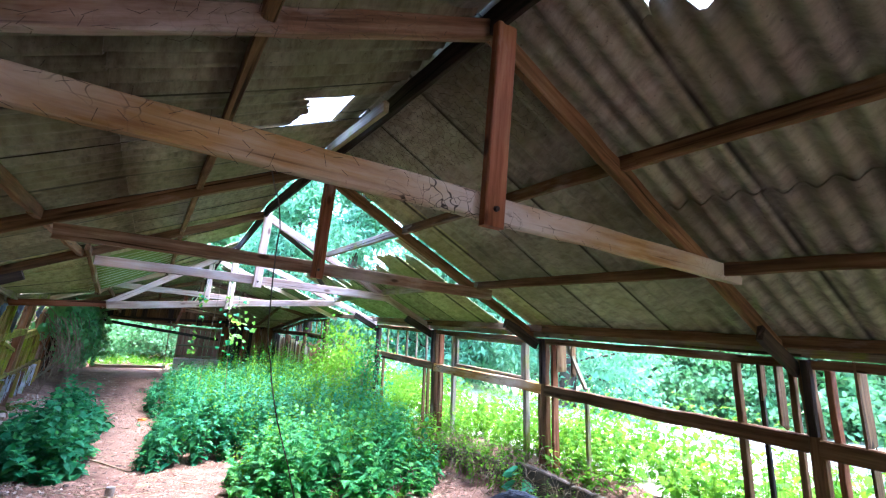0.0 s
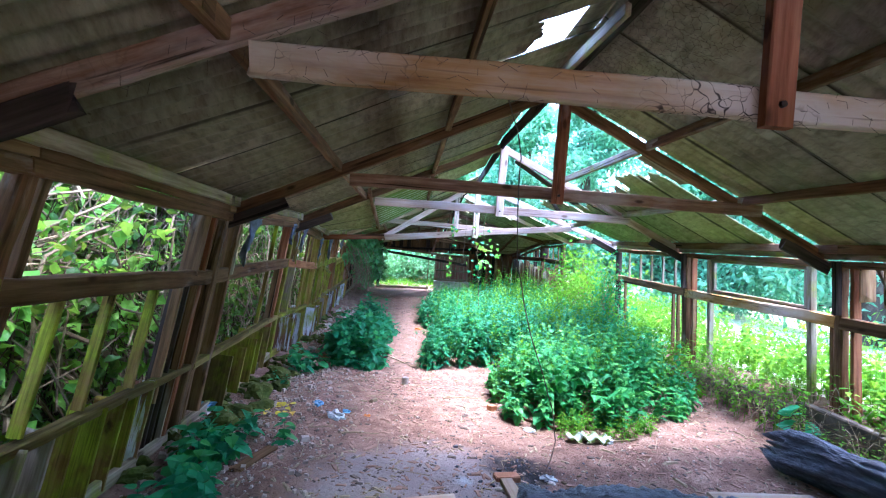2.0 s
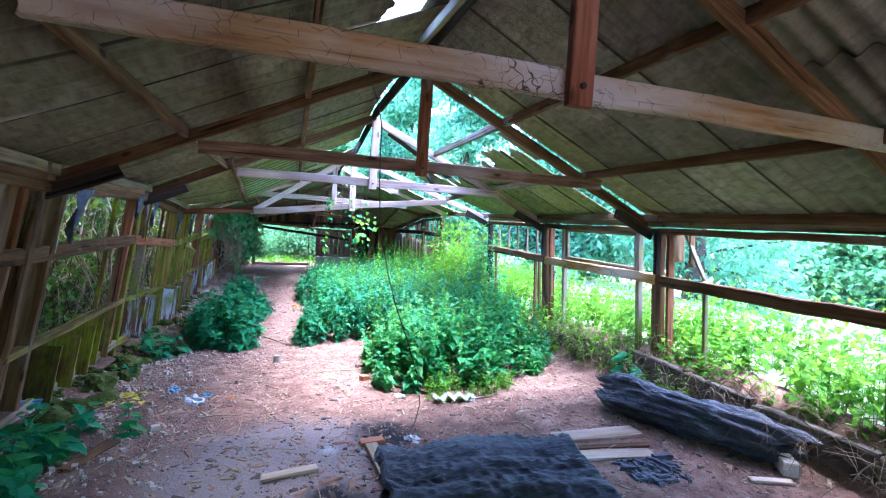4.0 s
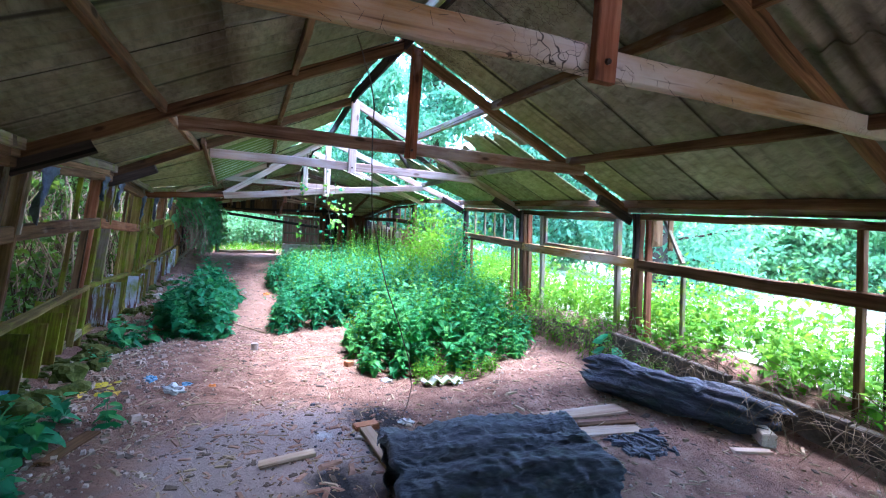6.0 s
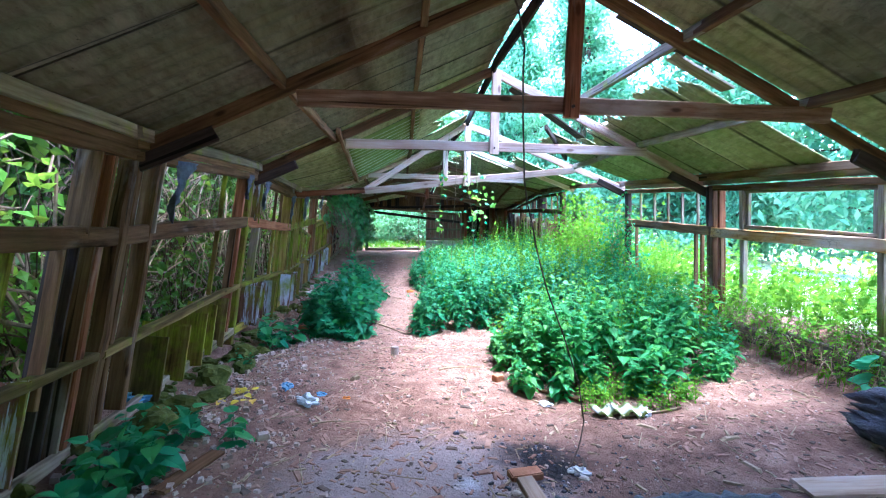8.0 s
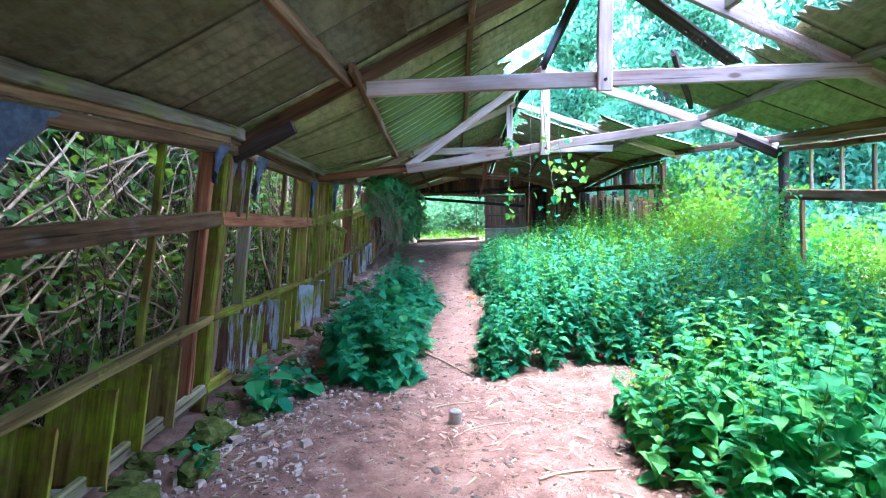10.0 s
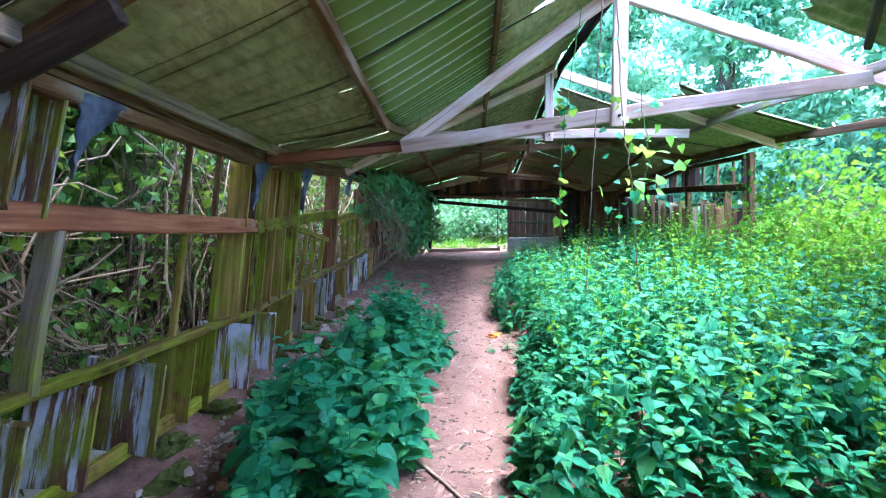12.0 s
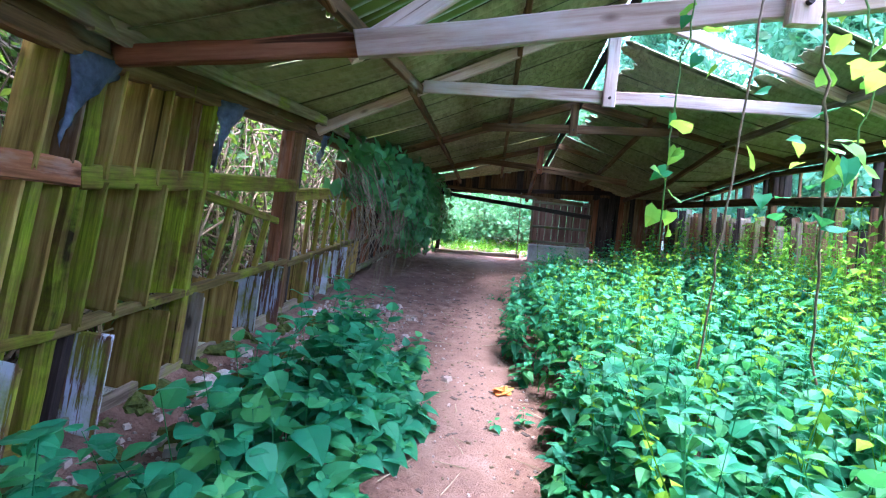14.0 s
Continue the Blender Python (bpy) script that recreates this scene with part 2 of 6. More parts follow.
M_STEM = simple("dry_stem", (0.13, 0.09, 0.05), (0.30, 0.23, 0.14), 20)
# dry stem darkened to carry the shade left of the shed
M_BRAMBLESTEM = simple("shade_dark_bramble_stem", (0.03, 0.02, 0.011), (0.10, 0.065, 0.035), 20)
M_GREENSTEM = simple("green_stem", (0.06, 0.14, 0.03), (0.14, 0.24, 0.06), 20, 0.6)
M_BARK = simple("bark", (0.06, 0.045, 0.035), (0.16, 0.12, 0.09), 6, 0.9, 0, 0.7, 0.03)
M_WIRE = simple("rusted_wire", (0.03, 0.025, 0.02), (0.09, 0.06, 0.045), 30, 0.6, 0.6)
M_FELT = simple("torn_roofing_felt", (0.025, 0.03, 0.042), (0.17, 0.19, 0.25), 5, 0.55, 0, 0.5, 0.02)
M_STONE = simple("mossy_rubble", (0.03, 0.045, 0.008), (0.15, 0.165, 0.035), 9, 0.9, 0, 0.6, 0.02)
M_CHIP = simple("pale_chips", (0.28, 0.20, 0.15), (0.58, 0.48, 0.40), 3, 0.85)
M_BARKCHIP = simple("red_brown_bark_chips", (0.20, 0.10, 0.065), (0.46, 0.30, 0.22), 3, 0.9)
M_BRICK = simple("orange_brick", (0.32, 0.13, 0.06), (0.48, 0.24, 0.13), 12, 0.85)
M_PALEBRICK = simple("pale_block", (0.40, 0.34, 0.28), (0.62, 0.56, 0.48), 10, 0.9)
M_CONCRETE = simple("stained_concrete", (0.045, 0.038, 0.028), (0.15, 0.125, 0.095), 5, 0.9, 0, 0.4, 0.02)
M_BLUE = simple("crumpled_blue_plastic", (0.05, 0.18, 0.35), (0.2, 0.42, 0.62), 10, 0.35)
M_WHITEPL = simple("dirty_clear_plastic", (0.45, 0.5, 0.52), (0.75, 0.78, 0.78), 14, 0.25)
M_TIN = simple("dull_tin", (0.25, 0.24, 0.22), (0.5, 0.5, 0.46), 14, 0.45, 0.8)
M_ORANGEPL = simple("orange_plastic", (0.55, 0.16, 0.03), (0.75, 0.28, 0.05), 14, 0.4)
M_STRAW = simple("dry_grass_straw", (0.25, 0.18, 0.10), (0.5, 0.4, 0.26), 12, 0.8)
M_GLASSLOG = simple("silver_log", (0.4, 0.38, 0.36), (0.7, 0.68, 0.64), 3, 0.9)


def charred():
    m, n, l, b = material("charred_timber", 0.5)
    b.inputs["Specular IOR Level"].default_value = 0.5
    tc = n.new("ShaderNodeTexCoord")
    c = tc.outputs["Object"]
    g = noise_node(n, l, c, 9, 9, 0.7, (0.22, 1.3, 1.3))
    v = n.new("ShaderNodeTexVoronoi")
    v.inputs["Scale"].default_value = 16
    mp = n.new("ShaderNodeMapping")
    mp.inputs["Scale"].default_value = (0.35, 1, 1)
    l.new(c, mp.inputs["Vector"])
    l.new(mp.outputs[0], v.inputs["Vector"])
    ad = n.new("ShaderNodeMath")
    ad.operation = "MULTIPLY_ADD"
    ad.inputs[1].default_value = 0.35
    l.new(v.outputs["Distance"], ad.inputs[0])
    l.new(g, ad.inputs[2])
    # the blue-grey upper stops put the sky's sheen on the char into its colour
    col = ramp(n, l, g, [(0.35, (0.010, 0.011, 0.015)), (0.56, (0.055, 0.062, 0.08)), (0.76, (0.2, 0.21, 0.24))])
    l.new(col, b.inputs["Base Color"])
    bump(n, l, b, ad.outputs[0], 1.0, 0.05)
    return m


M_CHAR = charred()


def spot(n, l, coord, x, y, r0, r1, ragged):
    """A ragged round stain on the ground, about (x, y)."""
    d = n.new("ShaderNodeVectorMath")
    d.operation = "DISTANCE"
    fl = n.new("ShaderNodeVectorMath")
    fl.operation = "MULTIPLY"
    fl.inputs[1].default_value = (1, 1, 0)
    l.new(coord, fl.inputs[0])
    l.new(fl.outputs[0], d.inputs[0])
    d.inputs[1].default_value = (x, y, 0)
    a = n.new("ShaderNodeMath")
    a.operation = "MULTIPLY_ADD"
    a.inputs[1].default_value = r1
    l.new(ragged, a.inputs[0])
    l.new(d.outputs["Value"], a.inputs[2])
    mr = n.new("ShaderNodeMapRange")
    mr.inputs[1].default_value, mr.inputs[2].default_value = r0 + 0.75 * r1, r0 + 0.35 * r1
    l.new(a.outputs[0], mr.inputs[0])
    return mr.outputs[0]


def soil():
    m, n, l, b = material("bare_red_earth", 0.95)
    tc = n.new("ShaderNodeTexCoord")
    c = tc.outputs["Object"]
    big = noise_node(n, l, c, 0.9, 6, 0.6)
    fine = noise_node(n, l, c, 26, 9, 0.75)
    mid = noise_node(n, l, c, 5, 7, 0.65)
    col = ramp(n, l, mid, [(0.3, (0.115, 0.064, 0.043)), (0.52, (0.265, 0.15, 0.102)), (0.74, (0.40, 0.27, 0.20))])
    col = mixc(n, l, ramp(n, l, big, [(0.4, (0, 0, 0)), (0.65, (0.6, 0.6, 0.6))]), col, (0.175, 0.108, 0.08))
    col = mixc(n, l, ramp(n, l, fine, [(0.34, (0.85, 0.85, 0.85)), (0.44, (0, 0, 0))]), col, (0.075, 0.045, 0.03))
    col = mixc(n, l, ramp(n, l, fine, [(0.62, (0, 0, 0)), (0.70, (0.8, 0.8, 0.8))]), col, (0.44, 0.35, 0.29))
    ash = n.new("ShaderNodeMath")
    ash.operation = "MULTIPLY"
    ash.inputs[1].default_value = 0.75
    l.new(spot(n, l, c, 0.45, 3.3, 0.8, 1.0, mid), ash.inputs[0])
    col = mixc(n, l, ash.outputs[0], col, (0.36, 0.305, 0.285))
    col = mixc(n, l, spot(n, l, c, 1.25, 3.75, 0.22, 0.6, mid), col, (0.028, 0.027, 0.028))
    col = mixc(n, l, spot(n, l, c, 0.75, 2.75, 0.2, 0.5, mid), col, (0.035, 0.035, 0.037))
    col = mixc(n, l, spot(n, l, c, 0.75, 3.5, 0.03, 0.25, mid), col, (0.5, 0.5, 0.52))
    grass = n.new("ShaderNodeSeparateXYZ")
    l.new(c, grass.inputs[0])
    # paler strip along x 0.36, fading in from y 6.5 to 8.5
    path_dx = n.new("ShaderNodeMath")
    path_dx.operation = "MULTIPLY_ADD"
    path_dx.inputs[1].default_value, path_dx.inputs[2].default_value = 1.0, -0.36
    l.new(grass.outputs[0], path_dx.inputs[0])
    ab = n.new("ShaderNodeMath")
    ab.operation = "ABSOLUTE"
    l.new(path_dx.outputs[0], ab.inputs[0])
    ra = n.new("ShaderNodeMath")
    ra.operation = "MULTIPLY_ADD"
    ra.inputs[1].default_value = 0.5
    l.new(mid, ra.inputs[0])
    l.new(ab.outputs[0], ra.inputs[2])
    path_pale = n.new("ShaderNodeMapRange")
    path_pale.inputs[1].default_value, path_pale.inputs[2].default_value, path_pale.inputs[4].default_value = 0.62, 0.35, 0.45
    l.new(ra.outputs[0], path_pale.inputs[0])
    wy = n.new("ShaderNodeMapRange")
    wy.inputs[1].default_value, wy.inputs[2].default_value = 6.5, 8.5
    l.new(grass.outputs[1], wy.inputs[0])
    wm = n.new("ShaderNodeMath")
    wm.operation = "MULTIPLY"
    l.new(path_pale.outputs[0], wm.inputs[0])
    l.new(wy.outputs[0], wm.inputs[1])
    col = mixc(n, l, wm.outputs[0], col, (0.36, 0.225, 0.165))
    out = n.new("ShaderNodeMath")
    out.operation = "COMPARE"
    out.inputs[1].default_value, out.inputs[2].default_value = 1.5, 3.3
    l.new(grass.outputs[0], out.inputs[0])
    outy = n.new("ShaderNodeMath")
    outy.operation = "LESS_THAN"
    outy.inputs[1].default_value = 21.0
    l.new(grass.outputs[1], outy.inputs[0])
    ins = n.new("ShaderNodeMath")
    ins.operation = "MULTIPLY"
    l.new(out.outputs[0], ins.inputs[0])
    l.new(outy.outputs[0], ins.inputs[1])
    turf = ramp(n, l, mid, [(0.3, (0.30, 0.31, 0.16)), (0.5, (0.50, 0.48, 0.33)), (0.7, (0.66, 0.63, 0.52))])
    col = mixc(n, l, ins.outputs[0], turf, col)
    l.new(col, b.inputs["Base Color"])
    bump(n, l, b, fine, 1.0, 0.035)
    return m


M_SOIL = soil()


# ---- shared shapes ----
def fast_mesh(name, V, F, mat):
    me = bpy.data.meshes.new(name)
    V = np.asarray(V, dtype=np.float32)
    F = np.asarray(F, dtype=np.int32)
    k = F.shape[1]
    me.vertices.add(len(V))
    me.vertices.foreach_set("co", V.ravel())
    me.loops.add(F.size)
    me.loops.foreach_set("vertex_index", F.ravel())
    me.polygons.add(len(F))
    me.polygons.foreach_set("loop_start", np.arange(0, F.size, k, dtype=np.int32))
    me.update(calc_edges=True)
    me.validate()
    me.polygons.foreach_set("use_smooth", [False] * len(me.polygons))
    me.materials.append(mat)
    return me


def smooth(me):
    me.polygons.foreach_set("use_smooth", [True] * len(me.polygons))
    return me


def thing(name, at, label="", category="", group="", kind=""):
    e = new(name)
    e.empty_display_size = 0.1
    e.matrix_basis = Matrix.Translation(at)
    return tagged(e, label, category, group, kind)


def put(name, me, parent=None, m=None, label=""):
    ob = new(name, me)
    m = m or Matrix()
    if parent:
        ob.parent = parent
        ob.matrix_parent_inverse = parent.matrix_basis.inverted()
    ob.matrix_basis = m
    if label:
        ob["label"] = label
    return ob


def axes(p0, p1, up=(0, 0, 1), roll=0.0):
    p0, p1 = Vector(p0), Vector(p1)
    x = (p1 - p0).normalized()
    u = Vector(up)
    if abs(x.dot(u)) > 0.98:
        u = Vector((0, 1, 0))
    y = u.cross(x).normalized()
    z = x.cross(y)
    m = Matrix((x, y, z)).transposed().to_4x4()
    return Matrix.Translation(p0) @ m @ Matrix.Rotation(roll, 4, "X")


RNG = np.random.default_rng(7)


def beam_mesh(length, w, h, mat, wear=0.004, ragged=0.0, bow=0.0):
    """A timber along its own x: chamfered edges, slight waves, saw-cut or ragged ends."""
    n = max(2, min(14, int(length / 0.22) + 1))
    c = min(w, h) * 0.14
    wear = min(wear, 0.05 * min(w, h))
    y, z = w / 2, h / 2
    ring = np.array([(-y + c, -z), (y - c, -z), (y, -z + c), (y, z - c), (y - c, z), (-y + c, z), (-y, z - c), (-y, -z + c)])
    V = []
    for i in range(n + 1):
        s = i / n
        off = RNG.normal(0, wear, 2) + (0, bow * math.sin(math.pi * s))
        r = ring + off + RNG.normal(0, wear * 0.5, ring.shape)
        x = np.full(8, s * length)
        if i in (0, n):
            x = x + RNG.uniform(-1, 1, 8) * ragged
        V += [(a, b, d) for a, (b, d) in zip(x, r)]
    F = []
    for i in range(n):
        for k in range(8):
            a, b = i * 8 + k, i * 8 + (k + 1) % 8
            F.append((a, b, b + 8, a + 8))
    e = n * 8
    for o, flip in ((0, True), (e, False)):
        q = [(o, o + 1, o + 2, o + 3), (o, o + 3, o + 4, o + 7), (o + 4, o + 5, o + 6, o + 7)]
        F += [tuple(reversed(t)) if flip else t for t in q]
    return fast_mesh("timber", V, F, mat)


def beam(name, p0, p1, w, h, mat, parent=None, label="", up=(0, 0, 1), wear=0.004, ragged=0.0, bow=0.0, roll=0.0):
    me = beam_mesh((Vector(p1) - Vector(p0)).length, w, h, mat, wear, ragged, bow)
    return put(name, me, parent, axes(p0, p1, up, roll), label)


def tubes(paths, radii, sides=4):
    """Thin round stems along many paths (n, k, 3), tapering from radii[:, 0] to radii[:, 1]."""
    P = np.asarray(paths, dtype=float)
    n, k, _ = P.shape
    R = np.asarray(radii, dtype=float)
    T = np.gradient(P, axis=1)
    T /= np.linalg.norm(T, axis=2, keepdims=True) + 1e-9
    ref = np.where(np.abs(T[..., 2:3]) > 0.9, np.array([1.0, 0, 0]), np.array([0, 0, 1.0]))
    A = np.cross(T, ref)
    A /= np.linalg.norm(A, axis=2, keepdims=True) + 1e-9
    B = np.cross(T, A)
    r = R[:, :1] + (R[:, 1:2] - R[:, :1]) * np.linspace(0, 1, k)[None, :]
    ang = np.arange(sides) * 2 * np.pi / sides
    V = P[:, :, None, :] + r[:, :, None, None] * (np.cos(ang)[None, None, :, None] * A[:, :, None, :] + np.sin(ang)[None, None, :, None] * B[:, :, None, :])
    base = (np.arange(n) * k * sides)[:, None, None]
    i = (np.arange(k - 1) * sides)[None, :, None]
    s = np.arange(sides)[None, None, :]
    t = (s + 1) % sides
    F = np.stack([base + i + s, base + i + t, base + i + sides + t, base + i + sides + s], axis=-1).reshape(-1, 4)
    return V.reshape(-1, 3), F


LEAF_V = np.array([(0, 0, 0), (0, 0.33, 0.0), (0, 0.68, -0.05), (0, 1.0, -0.2), (-0.19, 0.02, 0.03), (-0.34, 0.22, 0.07), (-0.26, 0.52, 0.04), (-0.12, 0.8, -0.03), (0.19, 0.02, 0.03), (0.34, 0.22, 0.07), (0.26, 0.52, 0.04), (0.12, 0.8, -0.03)])
LEAF_F = np.array([(0, 5, 4), (0, 1, 5), (1, 6, 5), (1, 2, 6), (2, 7, 6), (2, 3, 7), (0, 8, 9), (0, 9, 1), (1, 9, 10), (1, 10, 2), (2, 10, 11), (2, 11, 3)])
MID_V = np.array([(0, 0, 0), (-0.32, 0.36, 0.07), (0, 0.45, -0.01), (0.32, 0.36, 0.07), (0, 1.0, -0.16)])
MID_F = np.array([(0, 2, 1), (0, 3, 2), (1, 2, 4), (2, 3, 4)])
SMALL_V = np.array([(0, 0, 0), (-0.32, 0.5, 0.08), (0.32, 0.5, 0.08), (0, 1.0, -0.1)])
SMALL_F = np.array([(0, 2, 1), (1, 2, 3)])
HEART_V = np.array([(0, 0, 0), (-0.38, -0.12, 0.05), (-0.5, 0.2, 0.08), (-0.33, 0.55, 0.05), (0, 1.0, -0.14), (0.33, 0.55, 0.05), (0.5, 0.2, 0.08), (0.38, -0.12, 0.05), (0, 0.45, -0.02)])
HEART_F = np.array([(0, 8, 1), (1, 8, 2), (2, 8, 3), (3, 8, 4), (4, 8, 5), (5, 8, 6), (6, 8, 7), (7, 8, 0)])


def leaves(origin, axis, up, length, width=1.0, shape="leaf"):
    LV, LF = {"leaf": (LEAF_V, LEAF_F), "mid": (MID_V, MID_F), "small": (SMALL_V, SMALL_F), "heart": (HEART_V, HEART_F)}[shape]
    d = axis / (np.linalg.norm(axis, axis=1, keepdims=True) + 1e-9)
    s = np.cross(d, up)
    s /= np.linalg.norm(s, axis=1, keepdims=True) + 1e-9
    u = np.cross(s, d)
    L = np.asarray(length)[:, None, None]
    V = origin[:, None, :] + L * (LV[None, :, 0:1] * width * s[:, None, :] + LV[None, :, 1:2] * d[:, None, :] + LV[None, :, 2:3] * u[:, None, :])
    F = LF[None] + (np.arange(len(origin)) * len(LV))[:, None, None]
    return V.reshape(-1, 3), F.reshape(-1, 3)


def join(*sets):
    """Several (V, F) of triangles or quads as triangles."""
    VV, FF, o = [], [], 0
    for V, F in sets:
        F = np.asarray(F)
        if F.shape[1] == 4:
            F = np.concatenate([F[:, (0, 1, 2)], F[:, (0, 2, 3)]])
        VV.append(V)
        FF.append(F + o)
        o += len(V)
    return np.concatenate(VV), np.concatenate(FF)


def rand_dirs(rng, n, up_bias=0.0):
    v = rng.normal(size=(n, 3))
    v[:, 2] += up_bias
    return v / np.linalg.norm(v, axis=1, keepdims=True)


def lump(size, mat, seed=0, rough=0.25, detail=2, scale=3.0, name="lump"):
    """A rough stone or crumpled lump with its base at z = 0."""
    bm = bmesh.new()
    bmesh.ops.create_icosphere(bm, subdivisions=detail, radius=0.5)
    o = Vector((seed * 7.3, seed * 3.1, seed * 1.7))
    for v in bm.verts:
        k = 1 + rough * noise.noise(v.co * scale + o) + 0.5 * rough * noise.noise(v.co * scale * 2.7 + o)
        v.co *= k
        v.co = Vector((v.co.x * size[0], v.co.y * size[1], (v.co.z + 0.4) * size[2]))
    me = bpy.data.meshes.new(name)
    bm.to_mesh(me)
    bm.free()
    me.materials.append(mat)
    return me


# ---- plan of the shed ----
RIDGE_X, HALF = 1.5, 3.02
Y_T = np.array([-3.9, -1.2, 1.65, 4.45, 7.05, 9.4, 12.02, 14.45, 16.8, 19.2])
# the left wall has sunk past the middle of the shed, the right one stands a little higher towards the far end
L_SAG = np.array([0.14, 0.14, 0.14, 0, 0, -0.21, -0.17, -0.12, -0.08, -0.05])
R_RISE = np.array([0, 0, 0, 0, 0, 0.04, 0.12, 0.16, 0.1, 0.05])
L_WALL = np.array([2.0, 2.0, 2.0, 2.0, 2.0, 2.0, 2.0, 1.88, 1.68, 1.47])
L_EAVE = L_WALL + L_SAG
L_THIRD = np.array([2.54, 2.54, 2.54, 2.47, 2.45, 1.96, 2.22, 2.04, 1.86, 1.62])
APEX = np.array([3.42, 3.42, 3.42, 3.42, 3.40, 3.10, 3.13, 2.75, 2.42, 2.02])
R_THIRD = np.array([2.47, 2.47, 2.47, 2.47, 2.47, 2.36, 2.36, 2.22, 1.66, 1.45])
R_WALL = np.array([2.0, 2.0, 2.0, 2.0, 2.0, 1.98, 1.95, 1.90, 1.66, 1.40])
R_EAVE = R_WALL + R_RISE


def slope(side, f, y):
    """Height of the rafters' line; side -1 left, 1 right; f from 0 at the eave to 1 at the ridge."""
    a, b = (L_EAVE, L_THIRD) if side < 0 else (R_EAVE, R_THIRD)
    z0, z1, z2 = np.interp(y, Y_T, a), np.interp(y, Y_T, b), np.interp(y, Y_T, APEX)
    return np.where(f < 1 / 3, z0 + (z1 - z0) * f * 3, z1 + (z2 - z1) * (f - 1 / 3) * 1.5)


def on_slope(side, f, y, lift=0.0):
    return (RIDGE_X + side * HALF * (1 - f), y, float(slope(side, f, y)) + lift)


def ground_z(x, y):
    x, y = np.asarray(x, dtype=float), np.asarray(y, dtype=float)
    z = 0.045 * np.clip(x - 1, 0, 3.2) + 0.07 * np.exp(-((y - 3) / 1.4) ** 2) - 0.17 * np.clip((y - 5.2) / 2.0, 0, 1)
    z = z + 0.36 * np.clip((x - 4.25) / 0.35, 0, 1) - 0.5 * np.clip((x - 7) / 8, 0, 1)
    z = z + 0.10 * np.clip((-1.25 - x) / 0.4, 0, 1)
    z = z + 0.025 * np.sin(x * 2.3 + 1.1 * y) * np.sin(y * 1.7 - x) + 0.012 * np.sin(x * 6.1 + y * 4.3) * np.cos(y * 7.7 - 2.2 * x)
    return z


# ---- ground: one sheet out to the horizon ----
gx = np.unique(np.concatenate([np.linspace(-3, 6, 110), -3 - np.geomspace(0.3, 900, 22), 6 + np.geomspace(0.3, 900, 22)]))
gy = np.unique(np.concatenate([np.linspace(-1, 14, 160), np.linspace(14.3, 22, 22), -1 - np.geomspace(0.3, 900, 18), 22 + np.geomspace(0.4, 900, 20)]))
GX, GY = np.meshgrid(gx, gy)
GZ = ground_z(GX, GY)
idx = np.arange(GX.size).reshape(GX.shape)
GF = np.stack([idx[:-1, :-1], idx[:-1, 1:], idx[1:, 1:], idx[1:, :-1]], -1).reshape(-1, 4)
ground = new("ground", smooth(fast_mesh("ground", np.stack([GX, GY, GZ], -1).reshape(-1, 3), GF, M_SOIL)))
tagged(ground, "bare reddish earth floor running out into rough turf", "ground", kind="structure")

# ---- roof: ridge, purlins and corrugated sheets ----
roof = thing("roof", (RIDGE_X, 6, 3.3), "sagging corrugated cement-sheet roof with sheets missing", "roof", kind="structure")


def sheet(side, y0, y1, f0, f1, mat, depth=0.022, pitch=0.146, jag_top=0.0, jag_low=0.0, skew=0.0, lift=0.0, seed=0):
    """One corrugated sheet, 8 mm thick; jag: a broken upper or lower edge; skew: slides along the ridge towards the top."""
    # neighbours lie over and under one another by turns
    lift = lift + (0.020 if int(round((y0 + 3.95) / 0.73)) % 2 else 0.0)
    rng = np.random.default_rng(seed + int(1000 * abs(y0)) + (17 if side > 0 else 5) + int(100 * f0))
    nu, nv = max(8, int((y1 - y0) / pitch * 6)), 5
    yy = np.linspace(y0, y1, nu + 1)
    jt = np.interp(yy, np.linspace(y0, y1, 7), rng.uniform(-1, 1, 7)) + 0.35 * rng.uniform(-1, 1, nu + 1)
    jl = np.interp(yy, np.linspace(y0, y1, 7), rng.uniform(-1, 1, 7)) + 0.35 * rng.uniform(-1, 1, nu + 1)
    warp = rng.normal(0, 0.006, 4)
    layers = []
    for t in (0.0, 0.008):
        for j in range(nv + 1):
            s = j / nv
            f = f0 + jag_low * jl + (f1 + jag_top * jt - f0 - jag_low * jl) * s
            y = yy + skew * s
            z = slope(side, f, y) + 0.115 + depth * np.sin(yy / pitch * 2 * np.pi) + t + lift
            z = z + warp[0] * (1 - s) + warp[1] * s + warp[2] * (yy - y0) - 0.012 * math.sin(math.pi * s)
            layers.append(np.stack([RIDGE_X + side * HALF * (1 - f), y, z], -1))
    V = np.concatenate(layers)
    n = nu + 1
    F = []
    for lay in (0, 1):
        o = lay * (nv + 1) * n
        for j in range(nv):
            a = o + j * n + np.arange(nu)
            q = np.stack([a, a + 1, a + n + 1, a + n], -1)
            F.append(q if (lay == 1) == (side < 0) else q[:, ::-1])
    o = (nv + 1) * n
    for e in (0, nv):
        a = e * n + np.arange(nu)
        F.append(np.stack([a, a + 1, a + 1 + o, a + o], -1))
    for e in (0, nu):
        a = np.arange(nv) * n + e
        F.append(np.stack([a, a + n, a + n + o, a + o], -1))
    return put("roof_sheet", smooth(fast_mesh("roof_sheet", V, np.concatenate(F), mat)), roof)


COLS = [(-3.95 + 0.73 * i, -3.95 + 0.73 * (i + 1) + 0.075) for i in range(32)]


